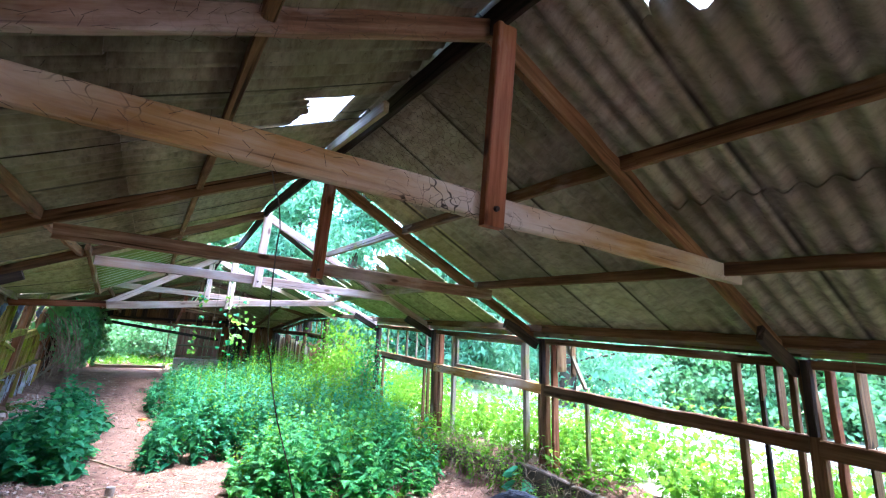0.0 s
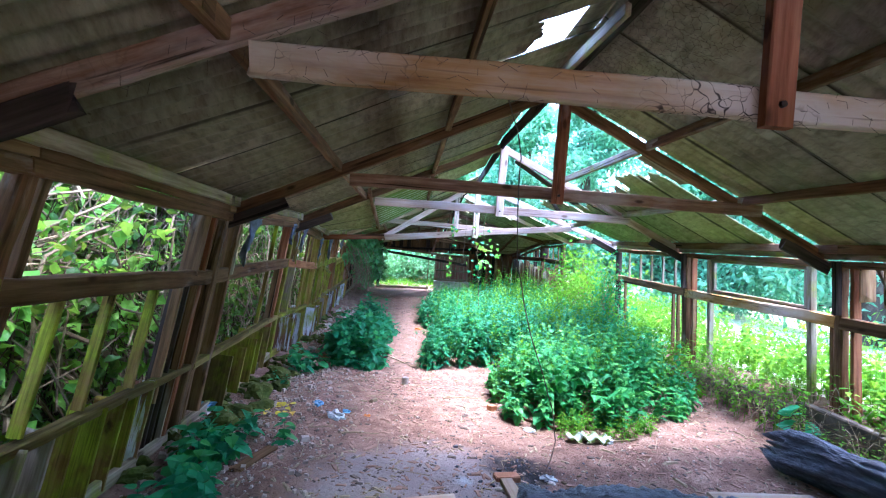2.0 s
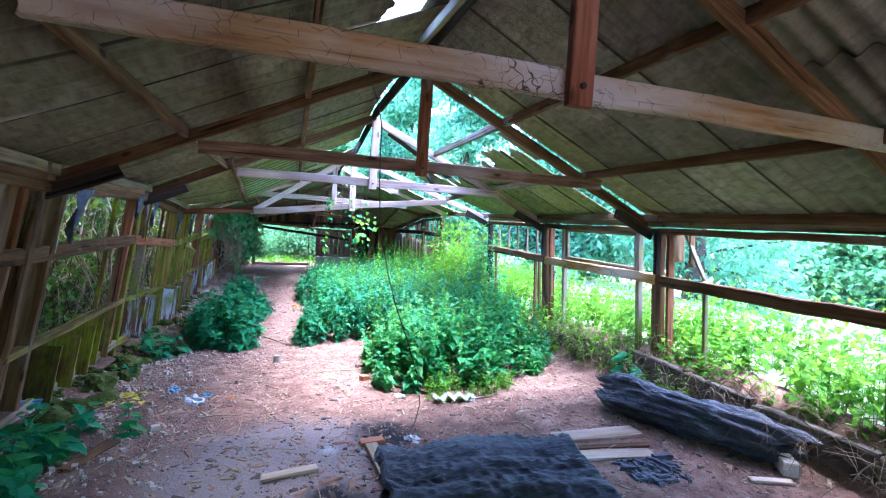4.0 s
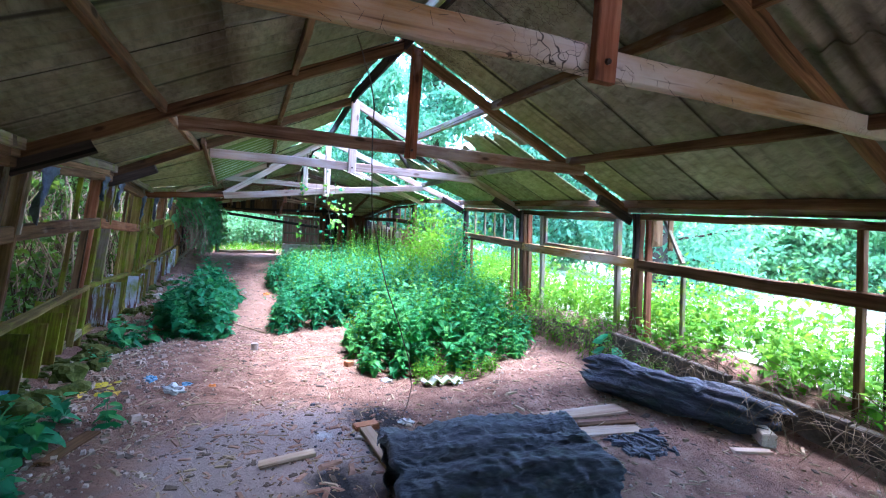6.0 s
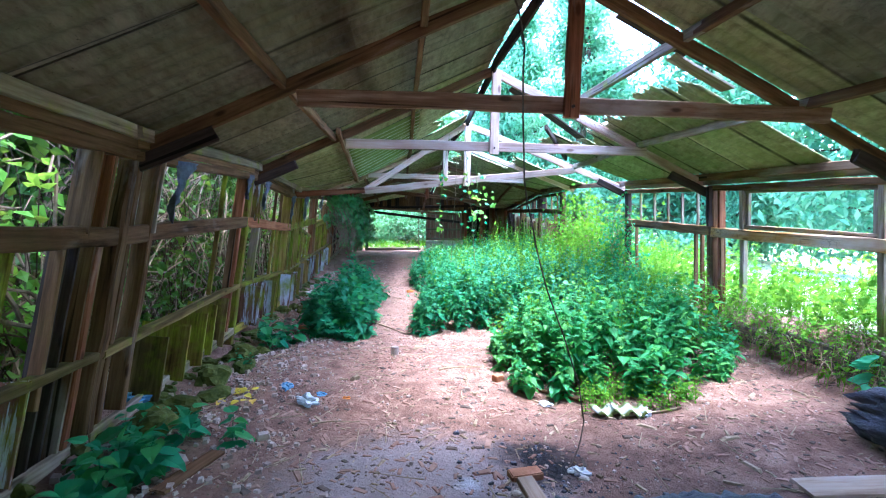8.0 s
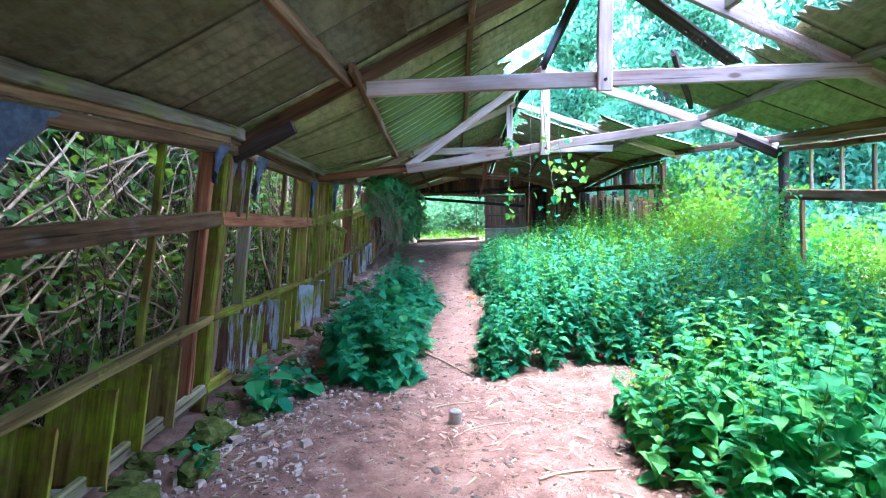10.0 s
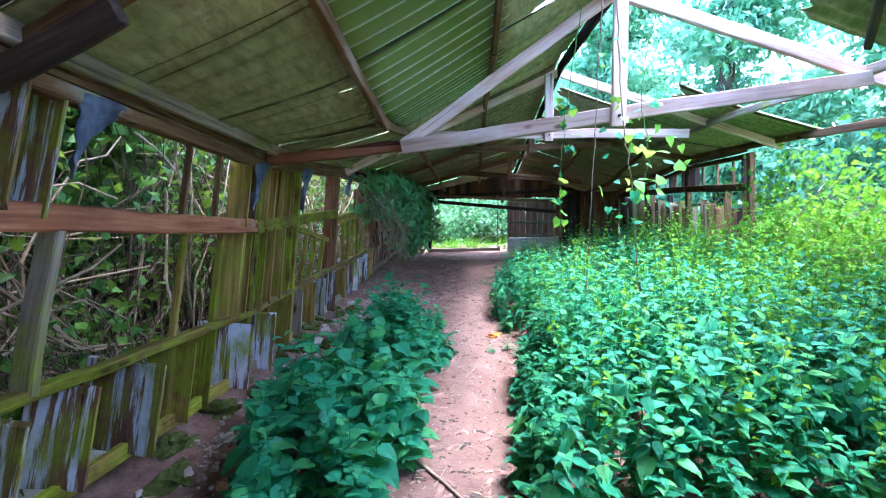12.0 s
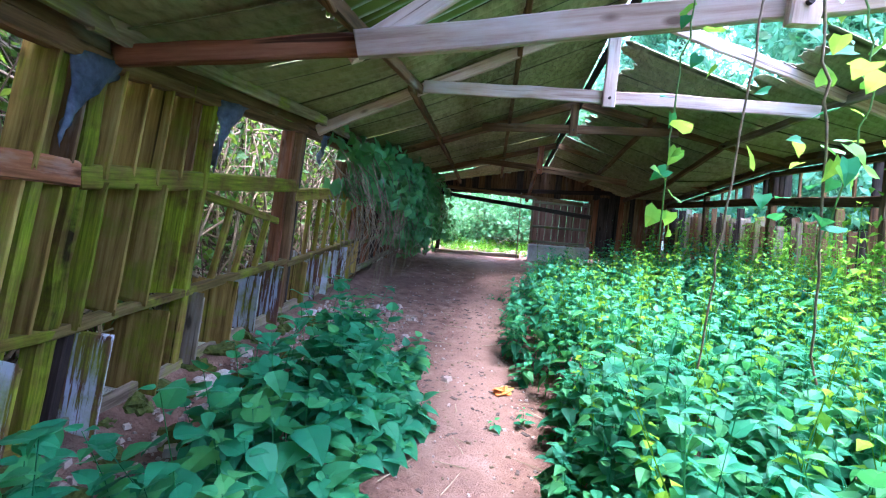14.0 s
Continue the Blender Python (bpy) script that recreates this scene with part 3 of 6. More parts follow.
for k, (a, b) in enumerate(COLS):
    c = (a + b) / 2
    deep = 0.026 if c < 2.3 else 0.009
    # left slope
    mat = M_SHEET_BROWN if c < 6.8 else M_SHEET_GREEN
    if 7.2 < c < 11.4:
        sheet(-1, a, b, 0.325, 0.70, M_SHEET_PALE if 7.6 < c < 10.9 else mat, 0.034, jag_low=0.007, lift=0.01)
        if not 8.2 < c < 9.0:
            sheet(-1, a, b, 0.67, 0.99, mat, 0.02)
        else:
            sheet(-1, a, b, 0.67, 0.80, mat, 0.02, jag_top=0.04)
    else:
        sheet(-1, a, b, -0.03, 0.50, mat, deep)
        if 2.6 < c < 3.4:
            sheet(-1, a, b, 0.47, 0.825, mat, deep, jag_top=0.02, lift=0.014)
            sheet(-1, a, 2.90, 0.81, 0.985, mat, deep, lift=0.014)
        else:
            sheet(-1, a, b, 0.47, 0.985, mat, deep, lift=0.014)
    # right slope
    mat = M_SHEET if c < 4.4 else M_SHEET_GREEN
    if c < 4.3:
        sheet(1, a, b, -0.03, 0.50, mat, 0.024 if c < 1.6 else 0.016 if c < 2.4 else 0.009)
        sheet(1, a, b, 0.47, 0.86 if 0.2 < c < 0.9 else 0.985, mat, 0.024 if c < 1.6 else 0.02 if c < 2.4 else 0.012, lift=0.014, jag_top=0.03 if 0.2 < c < 0.9 else 0.0)
    elif c < 5.0:
        sheet(1, a, 4.62, -0.03, 0.985, mat, 0.01)
    elif c < 7.3:
        sheet(1, max(a, 5.2), b, -0.03, 0.50, mat, 0.012, jag_top=0.05)
    elif c < 9.4:
        sheet(1, a, b, 0.02, 0.46 if c < 8.3 else 0.56 if c < 8.9 else 0.78, mat, 0.02, jag_top=0.05)
    elif 11.3 < c < 13.0:
        sheet(1, a, b, -0.03, 0.52, mat, 0.02, jag_top=0.05)
    elif 13.0 <= c < 19.3:
        sheet(1, a, b, -0.03, 0.50, mat, 0.02)
        sheet(1, a, b, 0.47, 0.90 if 13.2 < c < 14.7 or 15.4 < c < 16.3 else 0.97, mat, 0.02, lift=0.014, jag_top=0.05 if 13.2 < c < 16.3 else 0.0)


# lower course of the sunken stretch: wide flat sheets whose side laps have opened towards the purlin
for a, b, skew, top in ((7.08, 7.86, 0.0, 0.36), (7.84, 8.72, -0.05, 0.345), (8.67, 9.50, 0.075, 0.335), (9.46, 10.33, -0.04, 0.335), (10.29, 11.1, 0.06, 0.335), (11.05, 11.5, 0.0, 0.36)):
    sheet(-1, a, b, -0.03, top, M_SHEET_GREEN, 0.006, jag_top=0.012, skew=skew, lift=-0.02)


def run(side, f, y0, y1, w, h, mat, name="purlin", lift=0.045, label=""):
    return beam(name, on_slope(side, f, y0, lift), on_slope(side, f, y1, lift), w, h, mat, roof, label)


for i in range(len(Y_T) - 1):
    y0, y1 = Y_T[i] - 0.12, Y_T[i + 1] + 0.1
    for side in (-1, 1):
        for f in (1 / 3, 2 / 3):
            if side > 0 and f > 0.5 and 7.0 < y0 + 0.5 < 12.5:
                continue
            pale = side > 0 and 4.0 < y0 < 12
            g = f + (0.026 if i == 4 else 0.02 if i == 5 else 0) * (side < 0 and f < 0.5)
            run(side, g, y0, y1, 0.05, 0.085, M_GREYWOOD if pale else M_OLD)
        run(side, 0.03, y0, y1, 0.05, 0.09, M_GREYWOOD if side < 0 else M_OLD, "eaves_batten", 0.06)
    beam("ridge_board", (RIDGE_X, y0, APEX[i] + 0.03), (RIDGE_X, y1, APEX[i + 1] + 0.03), 0.03, 0.15, M_DARK, roof)
for k in range(4):
    y0 = -3.95 + 2.1 * k
    for side in (-1, 1):
        sheet(side, y0, y0 + 2.12, 0.925, 1.0, M_SHEET, 0.0, lift=0.06)
for k in range(7):
    if k != 2:
        sheet(-1, 4.4 + 2.1 * k, 6.52 + 2.1 * k, 0.91, 1.0, M_SHEET_GREEN, 0.0, lift=0.05)
# loose boards left over the open stretch, and a pale strip added for the ridge board's lit length by the hole
beam("ridge_batten", (1.36, 2.65, 3.30), (1.30, 3.62, 3.27), 0.04, 0.08, M_GREYWOOD, roof, ragged=0.01)
beam("broken_board", on_slope(1, 0.80, 4.86, 0.12), on_slope(1, 0.60, 4.86, 0.12), 0.12, 0.02, M_DARK, roof, ragged=0.02)
beam("broken_board", on_slope(1, 0.62, 4.98, 0.10), on_slope(1, 0.44, 4.98, 0.10), 0.16, 0.02, M_GREYWOOD, roof, ragged=0.02)
beam("broken_board", on_slope(1, 0.66, 8.1, 0.03), on_slope(1, 0.42, 9.2, 0.05), 0.05, 0.07, M_DARK, roof, ragged=0.02)
beam("broken_board", on_slope(1, 0.9, 7.4, 0.03), on_slope(1, 0.5, 7.9, 0.05), 0.16, 0.02, M_DARK, roof, ragged=0.03)


# ---- trusses ----
def truss(i, wood, post_wood, collar, left_mid=None, post_x=RIDGE_X, post=True, cleats=True):
    """Rafters, collar and hanging post at truss line i; collar: ((x, z), (x, z)) of its lower edge's ends."""
    y = float(Y_T[i]) + 0.12
    t = thing("roof_truss", (RIDGE_X, y, 2.4), "roof truss of rough-sawn timber with collar and hanging post", "roof truss", "roof trusses")
    lf, rf = (RIDGE_X - HALF, y, float(L_EAVE[i])), (RIDGE_X + HALF, y, float(R_EAVE[i]))
    top = (RIDGE_X, y, float(APEX[i]))
    if left_mid:
        mid = (left_mid[0], y, left_mid[1])
        beam("rafter", lf, mid, 0.055, 0.10, M_RED, t, "cracked lower half of a rafter", ragged=0.03)
        beam("rafter", (mid[0] - 0.12, y + 0.06, mid[2] - 0.04), top, 0.05, 0.10, wood, t, ragged=0.03)
    else:
        beam("rafter", lf, top, 0.055, 0.105, wood if i > 4 else M_BROWNBEAM if i == 2 else M_OLD, t)
    beam("rafter", rf, top, 0.055, 0.105, wood if i in (4, 5, 6) else M_OLD, t)
    (x0, z0), (x1, z1) = collar
    beam("collar", (x0, y - 0.056, z0 + 0.06), (x1, y - 0.056, z1 + 0.06), 0.052, 0.12, wood, t, ragged=0.01, bow=0.01)
    if post:
        zb = z0 + (z1 - z0) * (post_x - x0) / (x1 - x0)
        king = beam("hanging_post", (post_x, y - 0.108, zb - 0.03), (post_x, y - 0.108, top[2] - 0.04), 0.05, 0.115, post_wood, t, up=(0, 1, 0), roll=math.pi / 2)
        bolt = bmesh.new()
        bmesh.ops.create_cone(bolt, cap_ends=True, segments=8, radius1=0.014, radius2=0.012, depth=0.02, matrix=pose(post_x, y - 0.14, zb + 0.05, 90))
        bme = bpy.data.meshes.new("bolt")
        bolt.to_mesh(bme)
        bolt.free()
        bme.materials.append(M_WIRE)
        put("bolt", bme, king, None, "rusty bolt head")
    if cleats:
        for side, z in ((-1, L_EAVE[i]), (1, R_EAVE[i])):
            if left_mid and side < 0:
                continue
            xe = RIDGE_X + side * HALF
            beam("cleat", (xe - side * 0.02, y - 0.07, z - 0.1), (xe - side * 0.55, y - 0.07, z + 0.13), 0.045, 0.11, M_DARK, t, "dark stained cleat under the rafter foot", ragged=0.02)
    return t


truss(0, M_OLD, M_OLD, ((-0.36, 2.42), (3.66, 2.42)))
truss(1, M_OLD, M_OLD, ((-0.36, 2.42), (3.66, 2.42)))
truss(2, M_COLLAR, M_RED, ((-0.40, 2.41), (3.72, 2.44)), post_x=1.52)
truss(3, M_BROWNBEAM, M_RED, ((-0.40, 2.345), (3.72, 2.37)), post_x=1.6)
truss(4, M_PINK, M_PINK, ((-0.36, 2.35), (3.60, 2.36)), post_x=1.53)
truss(5, M_PINK, M_PINK, ((-0.30, 1.81), (3.5, 2.28)), left_mid=(-0.24, 1.90), post_x=1.51)
truss(6, M_PINK, M_PINK, ((-0.42, 2.25), (3.25, 2.20)), post_x=1.36, cleats=False)
truss(7, M_OLD, M_OLD, ((0.1, 2.27), (2.9, 2.33)), post_x=1.42, cleats=False)
truss(8, M_OLD, M_RED, ((0.0, 1.98), (2.9, 1.72)), post_x=1.2, cleats=False)


# ---- left wall: racked and leaning ----
def LW(y, z, out=0.0):
    """A place on the left wall, which leans out and towards the near end at its foot."""
    lean = 0.20 * (1 - min(1, max(0, (y - 8) / 4))) + 0.05
    d = max(0.0, 1.96 - z)
    bulge = 0.09 * min(1, max(0, (y - 7.2) / 2.2))
    return (-1.5 - bulge - 0.07 * d - out, y - lean * d, z + float(np.interp(y, Y_T, L_SAG)))


wall_left = thing("wall_left", (-1.55, 6, 0.1), "leaning timber stud wall with mossy boards and open windows", "wall", kind="structure")


def lbeam(name, y0, z0, y1, z1, w, h, mat, out=0.0, label="", ragged=0.0, wear=0.005):
    """A piece of the left wall: w through the wall, h along its face."""
    return beam(name, LW(y0, z0, out), LW(y1, z1, out), w, h, mat, wall_left, label, up=(0, 0, 1) if abs(z1 - z0) < abs(y1 - y0) else (0, 1, 0), ragged=ragged, wear=wear,
                roll=0 if abs(z1 - z0) < abs(y1 - y0) else math.pi / 2)


def lboards(y0, y1, z0, z1, mats, out=0.03, step=0.11, ragged=0.03, skip=0.0, rng=random.Random(3)):
    y = y0
    while y < y1 - 0.02:
        w = min(step * rng.uniform(0.8, 1.2), y1 - y)
        if rng.random() >= skip:
            lbeam("board", y + w / 2, z0 + rng.uniform(-0.02, 0.02), y + w / 2, z1 + rng.uniform(-0.03, 0.01), 0.018, w - 0.006, rng.choice(mats), out + rng.uniform(-0.006, 0.006), ragged=ragged)
        y += w


BAYS_L = [-3.9, -1.2, 2.2, 4.42, 6.97, 9.50, 11.88, 14.4, 16.8, 19.2]
for i, y in enumerate(BAYS_L):
    top = float(np.interp(y, Y_T, L_WALL)) - 0.02
    lbeam("post", y, 0.0, y, top, 0.085, 0.10, M_MOSSY if i in (4, 5) else M_OLD)
    lbeam("jamb", y - 0.20, 0.1, y - 0.20, top, 0.05, 0.11, M_MOSSY if i in (2, 5) else M_RED, 0.02)
    lbeam("jamb", y + 0.14, 0.1, y + 0.14, top, 0.05, 0.07, M_OLD if i < 5 else M_DARK, 0.02)
for i in range(len(BAYS_L) - 1):
    y0, y1 = BAYS_L[i], BAYS_L[i + 1]
    t0, t1 = float(np.interp(y0, Y_T, L_WALL)), float(np.interp(y1, Y_T, L_WALL))
    k = min(1.0, t1 / 2.0)
    lbeam("wall_plate", y0 - 0.05, t0 - 0.04, y1 + 0.04, t1 - 0.04, 0.09, 0.08, M_OLD, -0.02)
    lbeam("plate_board", y0, t0 + 0.075, y1, t1 + 0.075, 0.02, 0.15, M_OLD, -0.05, ragged=0.02)
    lbeam("rail", y0 - 0.02, 1.41 * k, y1 + 0.02, 1.41 * k, 0.08, 0.125, M_RED if i == 4 else M_OLD if i in (2, 3) else M_MOSSY, -0.01, ragged=0.01)
    lbeam("sill", y0, 0.66 * k, y1, 0.66 * k, 0.085, 0.055, M_MOSSY if i == 4 else M_OLIVE, -0.01, ragged=0.02)
    lbeam("base_board", y0, 0.15, y1, 0.15, 0.05, 0.09, M_MOSSY if i == 4 else M_GREYWOOD, -0.03, ragged=0.02)
# bay by bay: low panels, slats, boards
R3 = random.Random(11)
lboards(-3.8, 1.7, 0.16, 1.95, [M_OLD, M_MOSSY, M_GREYWOOD], 0.04)
for y in (2.67, 3.09, 3.57):
    lbeam("slat", y, 0.70, y, 1.37, 0.03, 0.065, M_MOSSY, 0.01)
lbeam("slat", 3.94, 0.5, 3.92, 1.37, 0.03, 0.07, M_OLD, 0.01)
lboards(2.25, 2.75, 0.16, 0.66, [M_GREYWOOD, M_FLAKED], step=0.24)
lboards(2.78, 3.9, 0.16, 0.66, [M_MOSSY, M_FLAKED, M_GREYWOOD], step=0.2)
lboards(2.0, 2.12, 1.45, 1.95, [M_GREYWOOD, M_OLD])
lboards(3.98, 4.3, 1.45, 1.95, [M_GREYWOOD, M_OLD], step=0.16)
lboards(3.9, 4.32, 0.1, 1.36, [M_OLD, M_DARK], ragged=0.02)
lboards(4.64, 4.86, 1.42, 1.95, [M_GREYWOOD], step=0.2)
lbeam("mullion", 4.76, 0.2, 4.76, 1.95, 0.06, 0.12, M_OLD, 0.005)
lboards(4.85, 6.6, 0.16, 0.62, [M_MOSSY, M_MOSSY, M_OLIVE], step=0.34)
lboards(6.45, 6.75, 0.66, 1.36, [M_MOSSY, M_OLD], skip=0.4)
lbeam("mullion", 6.2, 0.7, 6.2, 1.95, 0.03, 0.045, M_MOSSY, 0.01)
lboards(7.1, 7.5, 1.44, 1.95, [M_GREYWOOD, M_FLAKED, M_OLD], step=0.2)
lbeam("mullion", 7.5, 0.66, 7.5, 1.37, 0.05, 0.10, M_GREYWOOD, 0.005)
for y in (8.45, 8.85):
    lbeam("slat", y, 1.45, y, 1.95, 0.025, 0.04, M_OLD, 0.01)
for y in (8.52, 8.98):
    lbeam("slat", y, 0.66, y, 1.37, 0.03, 0.045, M_MOSSY, 0.01, ragged=0.01)
lboards(7.1, 9.0, 0.16, 0.64, [M_FLAKED, M_MOSSY, M_FLAKED, M_FLAKED], step=0.40)
lboards(9.15, 10.35, 1.42, 1.97, [M_OCHRE, M_OCHRE, M_OLD], step=0.18)
lboards(9.1, 10.35, 0.68, 1.37, [M_OCHRE, M_OCHRE, M_MOSSY], step=0.2)
lbeam("mullion", 10.42, 0.15, 10.42, 1.95, 0.06, 0.10, M_MOSSY, 0.0)
lboards(9.0, 11.8, 0.16, 0.64, [M_GREYWOOD, M_FLAKED, M_OCHRE, M_OCHRE], step=0.40)
lbeam("broken_rail", 10.5, 1.32, 11.75, 1.05, 0.04, 0.06, M_MOSSY, 0.01, "fallen mossy rail")
for y in (10.75, 11.05, 11.35):
    lbeam("slat", y, 0.68, y + 0.12, 1.22 - (y - 10.7) * 0.2, 0.03, 0.05, M_MOSSY, 0.01)
lboards(12.1, 14.3, 0.16, 0.62, [M_FLAKED, M_OCHRE], step=0.36)
for y in (12.4, 12.7, 13.0, 13.3, 13.6, 13.9):
    lbeam("slat", y, 0.64, y, 1.3, 0.03, 0.05, M_MOSSY, 0.01)
lboards(13.2, 14.3, 1.3, 1.75, [M_OLD, M_RED], skip=0.2)
lboards(14.5, 19.1, 0.1, 1.4, [M_OLD, M_RED, M_DARK], step=0.14, skip=0.15)
# torn felt flaps beside the posts
for y, s in ((4.95, 1.0), (7.45, 0.8), (9.3, 0.9), (10.42, 1.0), (12.3, 0.7), (6.72, 0.6)):
    n = 8
    fr = np.random.default_rng(int(y * 100))
    V, F = [], []
    for a in range(n + 1):
        for b in range(n + 1):
            u, v = a / n, b / n
            w = 0.40 * s * (1 - 0.75 * v) * u
            p = LW(y + w, 1.97 - 0.5 * s * v * (1 - 0.35 * u))
            bulge = 0.05 * math.sin(3.0 * u + 2 * v) * s + 0.01 * fr.normal()
            V.append((p[0] + 0.05 + bulge, p[1], p[2]))
    for a in range(n):
        for b in range(n):
            q = a * (n + 1) + b
            F.append((q, q + 1, q + n + 2, q + n + 1))
    me = smooth(fast_mesh("felt_flap", V, F, M_FELT))
    ob = put("felt_flap", me, wall_left, None, "torn grey-blue roofing felt")
    so = ob.modifiers.new("thick", "SOLIDIFY")
    so.thickness = 0.004

# ---- right wall ----
wall_right = thing("wall_right", (4.52, 6, 0.3), "open timber stud wall with rail and missing boards", "wall", kind="structure")


def RW(y, z, out=0.0):
    d = max(0.0, 1.96 - z)
    return (4.53 + 0.03 * d + out, y - 0.07 * d, z + float(np.interp(y, Y_T, R_RISE)))


def rbeam(name, y0, z0, y1, z1, w, h, mat, out=0.0, label="", ragged=0.0, wear=0.005):
    flat = abs(z1 - z0) < abs(y1 - y0)
    return beam(name, RW(y0, z0, out), RW(y1, z1, out), w, h, mat, wall_right, label, up=(0, 0, 1) if flat else (0, 1, 0), ragged=ragged, wear=wear, roll=0 if flat else math.pi / 2)


BAYS_R = [-3.9, -1.2, 1.65, 4.40, 7.0, 9.4, 12.9, 15.0, 17.2, 19.2]
for i, y in enumerate(BAYS_R):
    top = float(np.interp(y, Y_T, R_WALL)) - 0.02
    rbeam("post", y, 0.15, y, top, 0.09, 0.095, M_OLD if i != 5 else M_DARK)
    if i < 5:
        rbeam("jamb", y - 0.13, 0.2, y - 0.13, top, 0.04, 0.09, M_RED, 0.02, ragged=0.01)
        rbeam("jamb", y + 0.11, 0.2, y + 0.11, 1.36 if i > 2 else top, 0.04, 0.06, M_OLD, 0.02, ragged=0.01)
        rbeam("brace_block", y - 0.02, 1.45, y - 0.02, top, 0.05, 0.075, M_DARK, -0.07)
for i in range(len(BAYS_R) - 1):
    y0, y1 = BAYS_R[i], BAYS_R[i + 1]
    t0, t1 = float(np.interp(y0, Y_T, R_WALL)), float(np.interp(y1, Y_T, R_WALL))
    if i == 5:
        continue
    rbeam("wall_plate", y0 - 0.04, t0 - 0.045, y1 + 0.04, t1 - 0.045, 0.09, 0.07, M_OLD)
    rbeam("plate_board", y0, t0 + 0.04, y1, t1 + 0.04, 0.02, 0.08, M_GREYWOOD, -0.05, ragged=0.01)
    rbeam("rail", y0 + 0.03, 1.40 if i > 5 else 1.385, y1 - 0.03, 1.40 if i > 5 else 1.375, 0.075, 0.125, M_ORANGE if i == 3 else M_OLD, -0.02, ragged=0.012)
rbeam("mullion", 3.76, 0.55, 3.76, 1.34, 0.04, 0.05, M_GREYWOOD)
rbeam("mullion", 2.15, 0.3, 2.15, 1.93, 0.05, 0.07, M_OLD)
rbeam("mullion", 2.0, 0.3, 2.0, 1.93, 0.03, 0.04, M_DARK, 0.05)
rbeam("brace", 4.05, 1.93, 3.80, 1.46, 0.03, 0.05, M_GREYWOOD, 0.03)
for y, z, w in ((4.17, 1.66, 0.16), (3.98, 1.60, 0.07), (1.86, 1.5, 0.12), (1.98, 1.7, 0.08), (1.35, 1.42, 0.18), (0.95, 1.45, 0.14), (0.78, 1.62, 0.13), (0.6, 1.45, 0.1), (0.2, 1.43, 0.15)):
    rbeam("board", y, z, y, 1.94, 0.018, w, M_OLD, 0.04, "ragged broken board", ragged=0.07)
for y in (1.35, 0.62):
    rbeam("board", y, 0.25, y, 1.36, 0.02, 0.12, M_OLD, 0.04, ragged=0.02)
for y in (4.75, 6.44):
    rbeam("mullion", y, 0.4, y, 1.93, 0.06, 0.075, M_GREYWOOD)
# framed window opening between the third and fourth posts
for z in (1.47, 1.90):
    rbeam("window_frame", 4.80, z, 6.42, z, 0.05, 0.045, M_GREYWOOD, 0.01)
for y in (4.82, 6.38):
    rbeam("window_frame", y, 1.47, y, 1.90, 0.05, 0.045, M_GREYWOOD, 0.012)
for y in (7.35, 7.72, 8.10, 8.5, 8.95):
    rbeam("slat", y, 1.44, y, 1.90, 0.03, 0.035, M_GREYWOOD, 0.01)
for y in (6.85, 7.25, 7.4, 9.1):
    rbeam("mullion", y, 0.3, y, 1.35, 0.04, 0.05, M_OLD, 0.01)
for y in (13.4, 13.9, 14.4, 15.6, 16.1, 16.6):
    rbeam("slat", y, 1.44, y, min(1.85, float(np.interp(y, Y_T, R_WALL)) - 0.06), 0.03, 0.035, M_OLD, 0.01)
rr = random.Random(5)
y = 12.95
while y < 19.1:
    w = rr.uniform(0.1, 0.17)
    if rr.random() > (0.3 if y < 16 else 0.08):
        rbeam("board", y, 0.3, y, rr.uniform(1.0, 1.38), 0.02, w - 0.008, rr.choice([M_OLD, M_DARK, M_GREYWOOD]), 0.04, ragged=0.04)
    if 12.95 < y < 13.1 or 14.7 < y < 15.3 or 15.3 < y < 16.4 and rr.random() < 0.5:
        rbeam("board", y, 1.42, y, float(np.interp(y, Y_T, R_WALL)) - 0.05, 0.02, w - 0.008, M_DARK, 0.04, ragged=0.02)
    y += w
# low retaining edge along the right wall
edge = thing("kerb", (4.42, 3, 0.1), "low stained concrete and board edging along the wall foot", "kerb", kind="structure")
y = -3.5
while y < 9.0:
    ln = rr.uniform(0.7, 1.1)
    z = float(ground_z(4.1, y)) - 0.06
    h = rr.uniform(0.34, 0.42) if y < 4.6 else 0.28
    beam("edging_slab", (4.36 + rr.uniform(-0.02, 0.02), y, z + h / 2), (4.36 + rr.uniform(-0.02, 0.02), y + ln - 0.02, z + h / 2), 0.09, h, M_CONCRETE if rr.random() < 0.7 else M_DARK, edge, wear=0.012, ragged=0.02)
    y += ln

# ---- far end and near end ----
wall_far = thing("wall_north", (1.5, 19.25, 0), "dark boarded end wall with an open doorway", "wall", kind="structure")
beam("door_post", (1.03, 19.0, -0.16), (1.02, 19.0, 1.5), 0.03, 0.03, M_GREYWOOD, wall_far, "thin upright pole")
beam("door_post", (-0.98, 19.2, -0.16), (-0.95, 19.2, 1.5), 0.1, 0.1, M_DARK, wall_far)
beam("threshold", (-1.0, 19.1, -0.10), (1.1, 19.1, -0.07), 0.12, 0.10, M_GREYWOOD, wall_far)
beam("lintel", (-1.5, 19.2, 1.44), (3.2, 19.15, 1.64), 0.06, 0.1, M_DARK, wall_far)
beam("fallen_rafter", (-0.9, 18.6, 1.36), (2.4, 17.4, 1.05), 0.05, 0.09, M_DARK, wall_far)
beam("fallen_rafter", (-0.7, 18.0, 1.50), (2.3, 17.9, 1.32), 0.05, 0.08, M_OLD, wall_far)
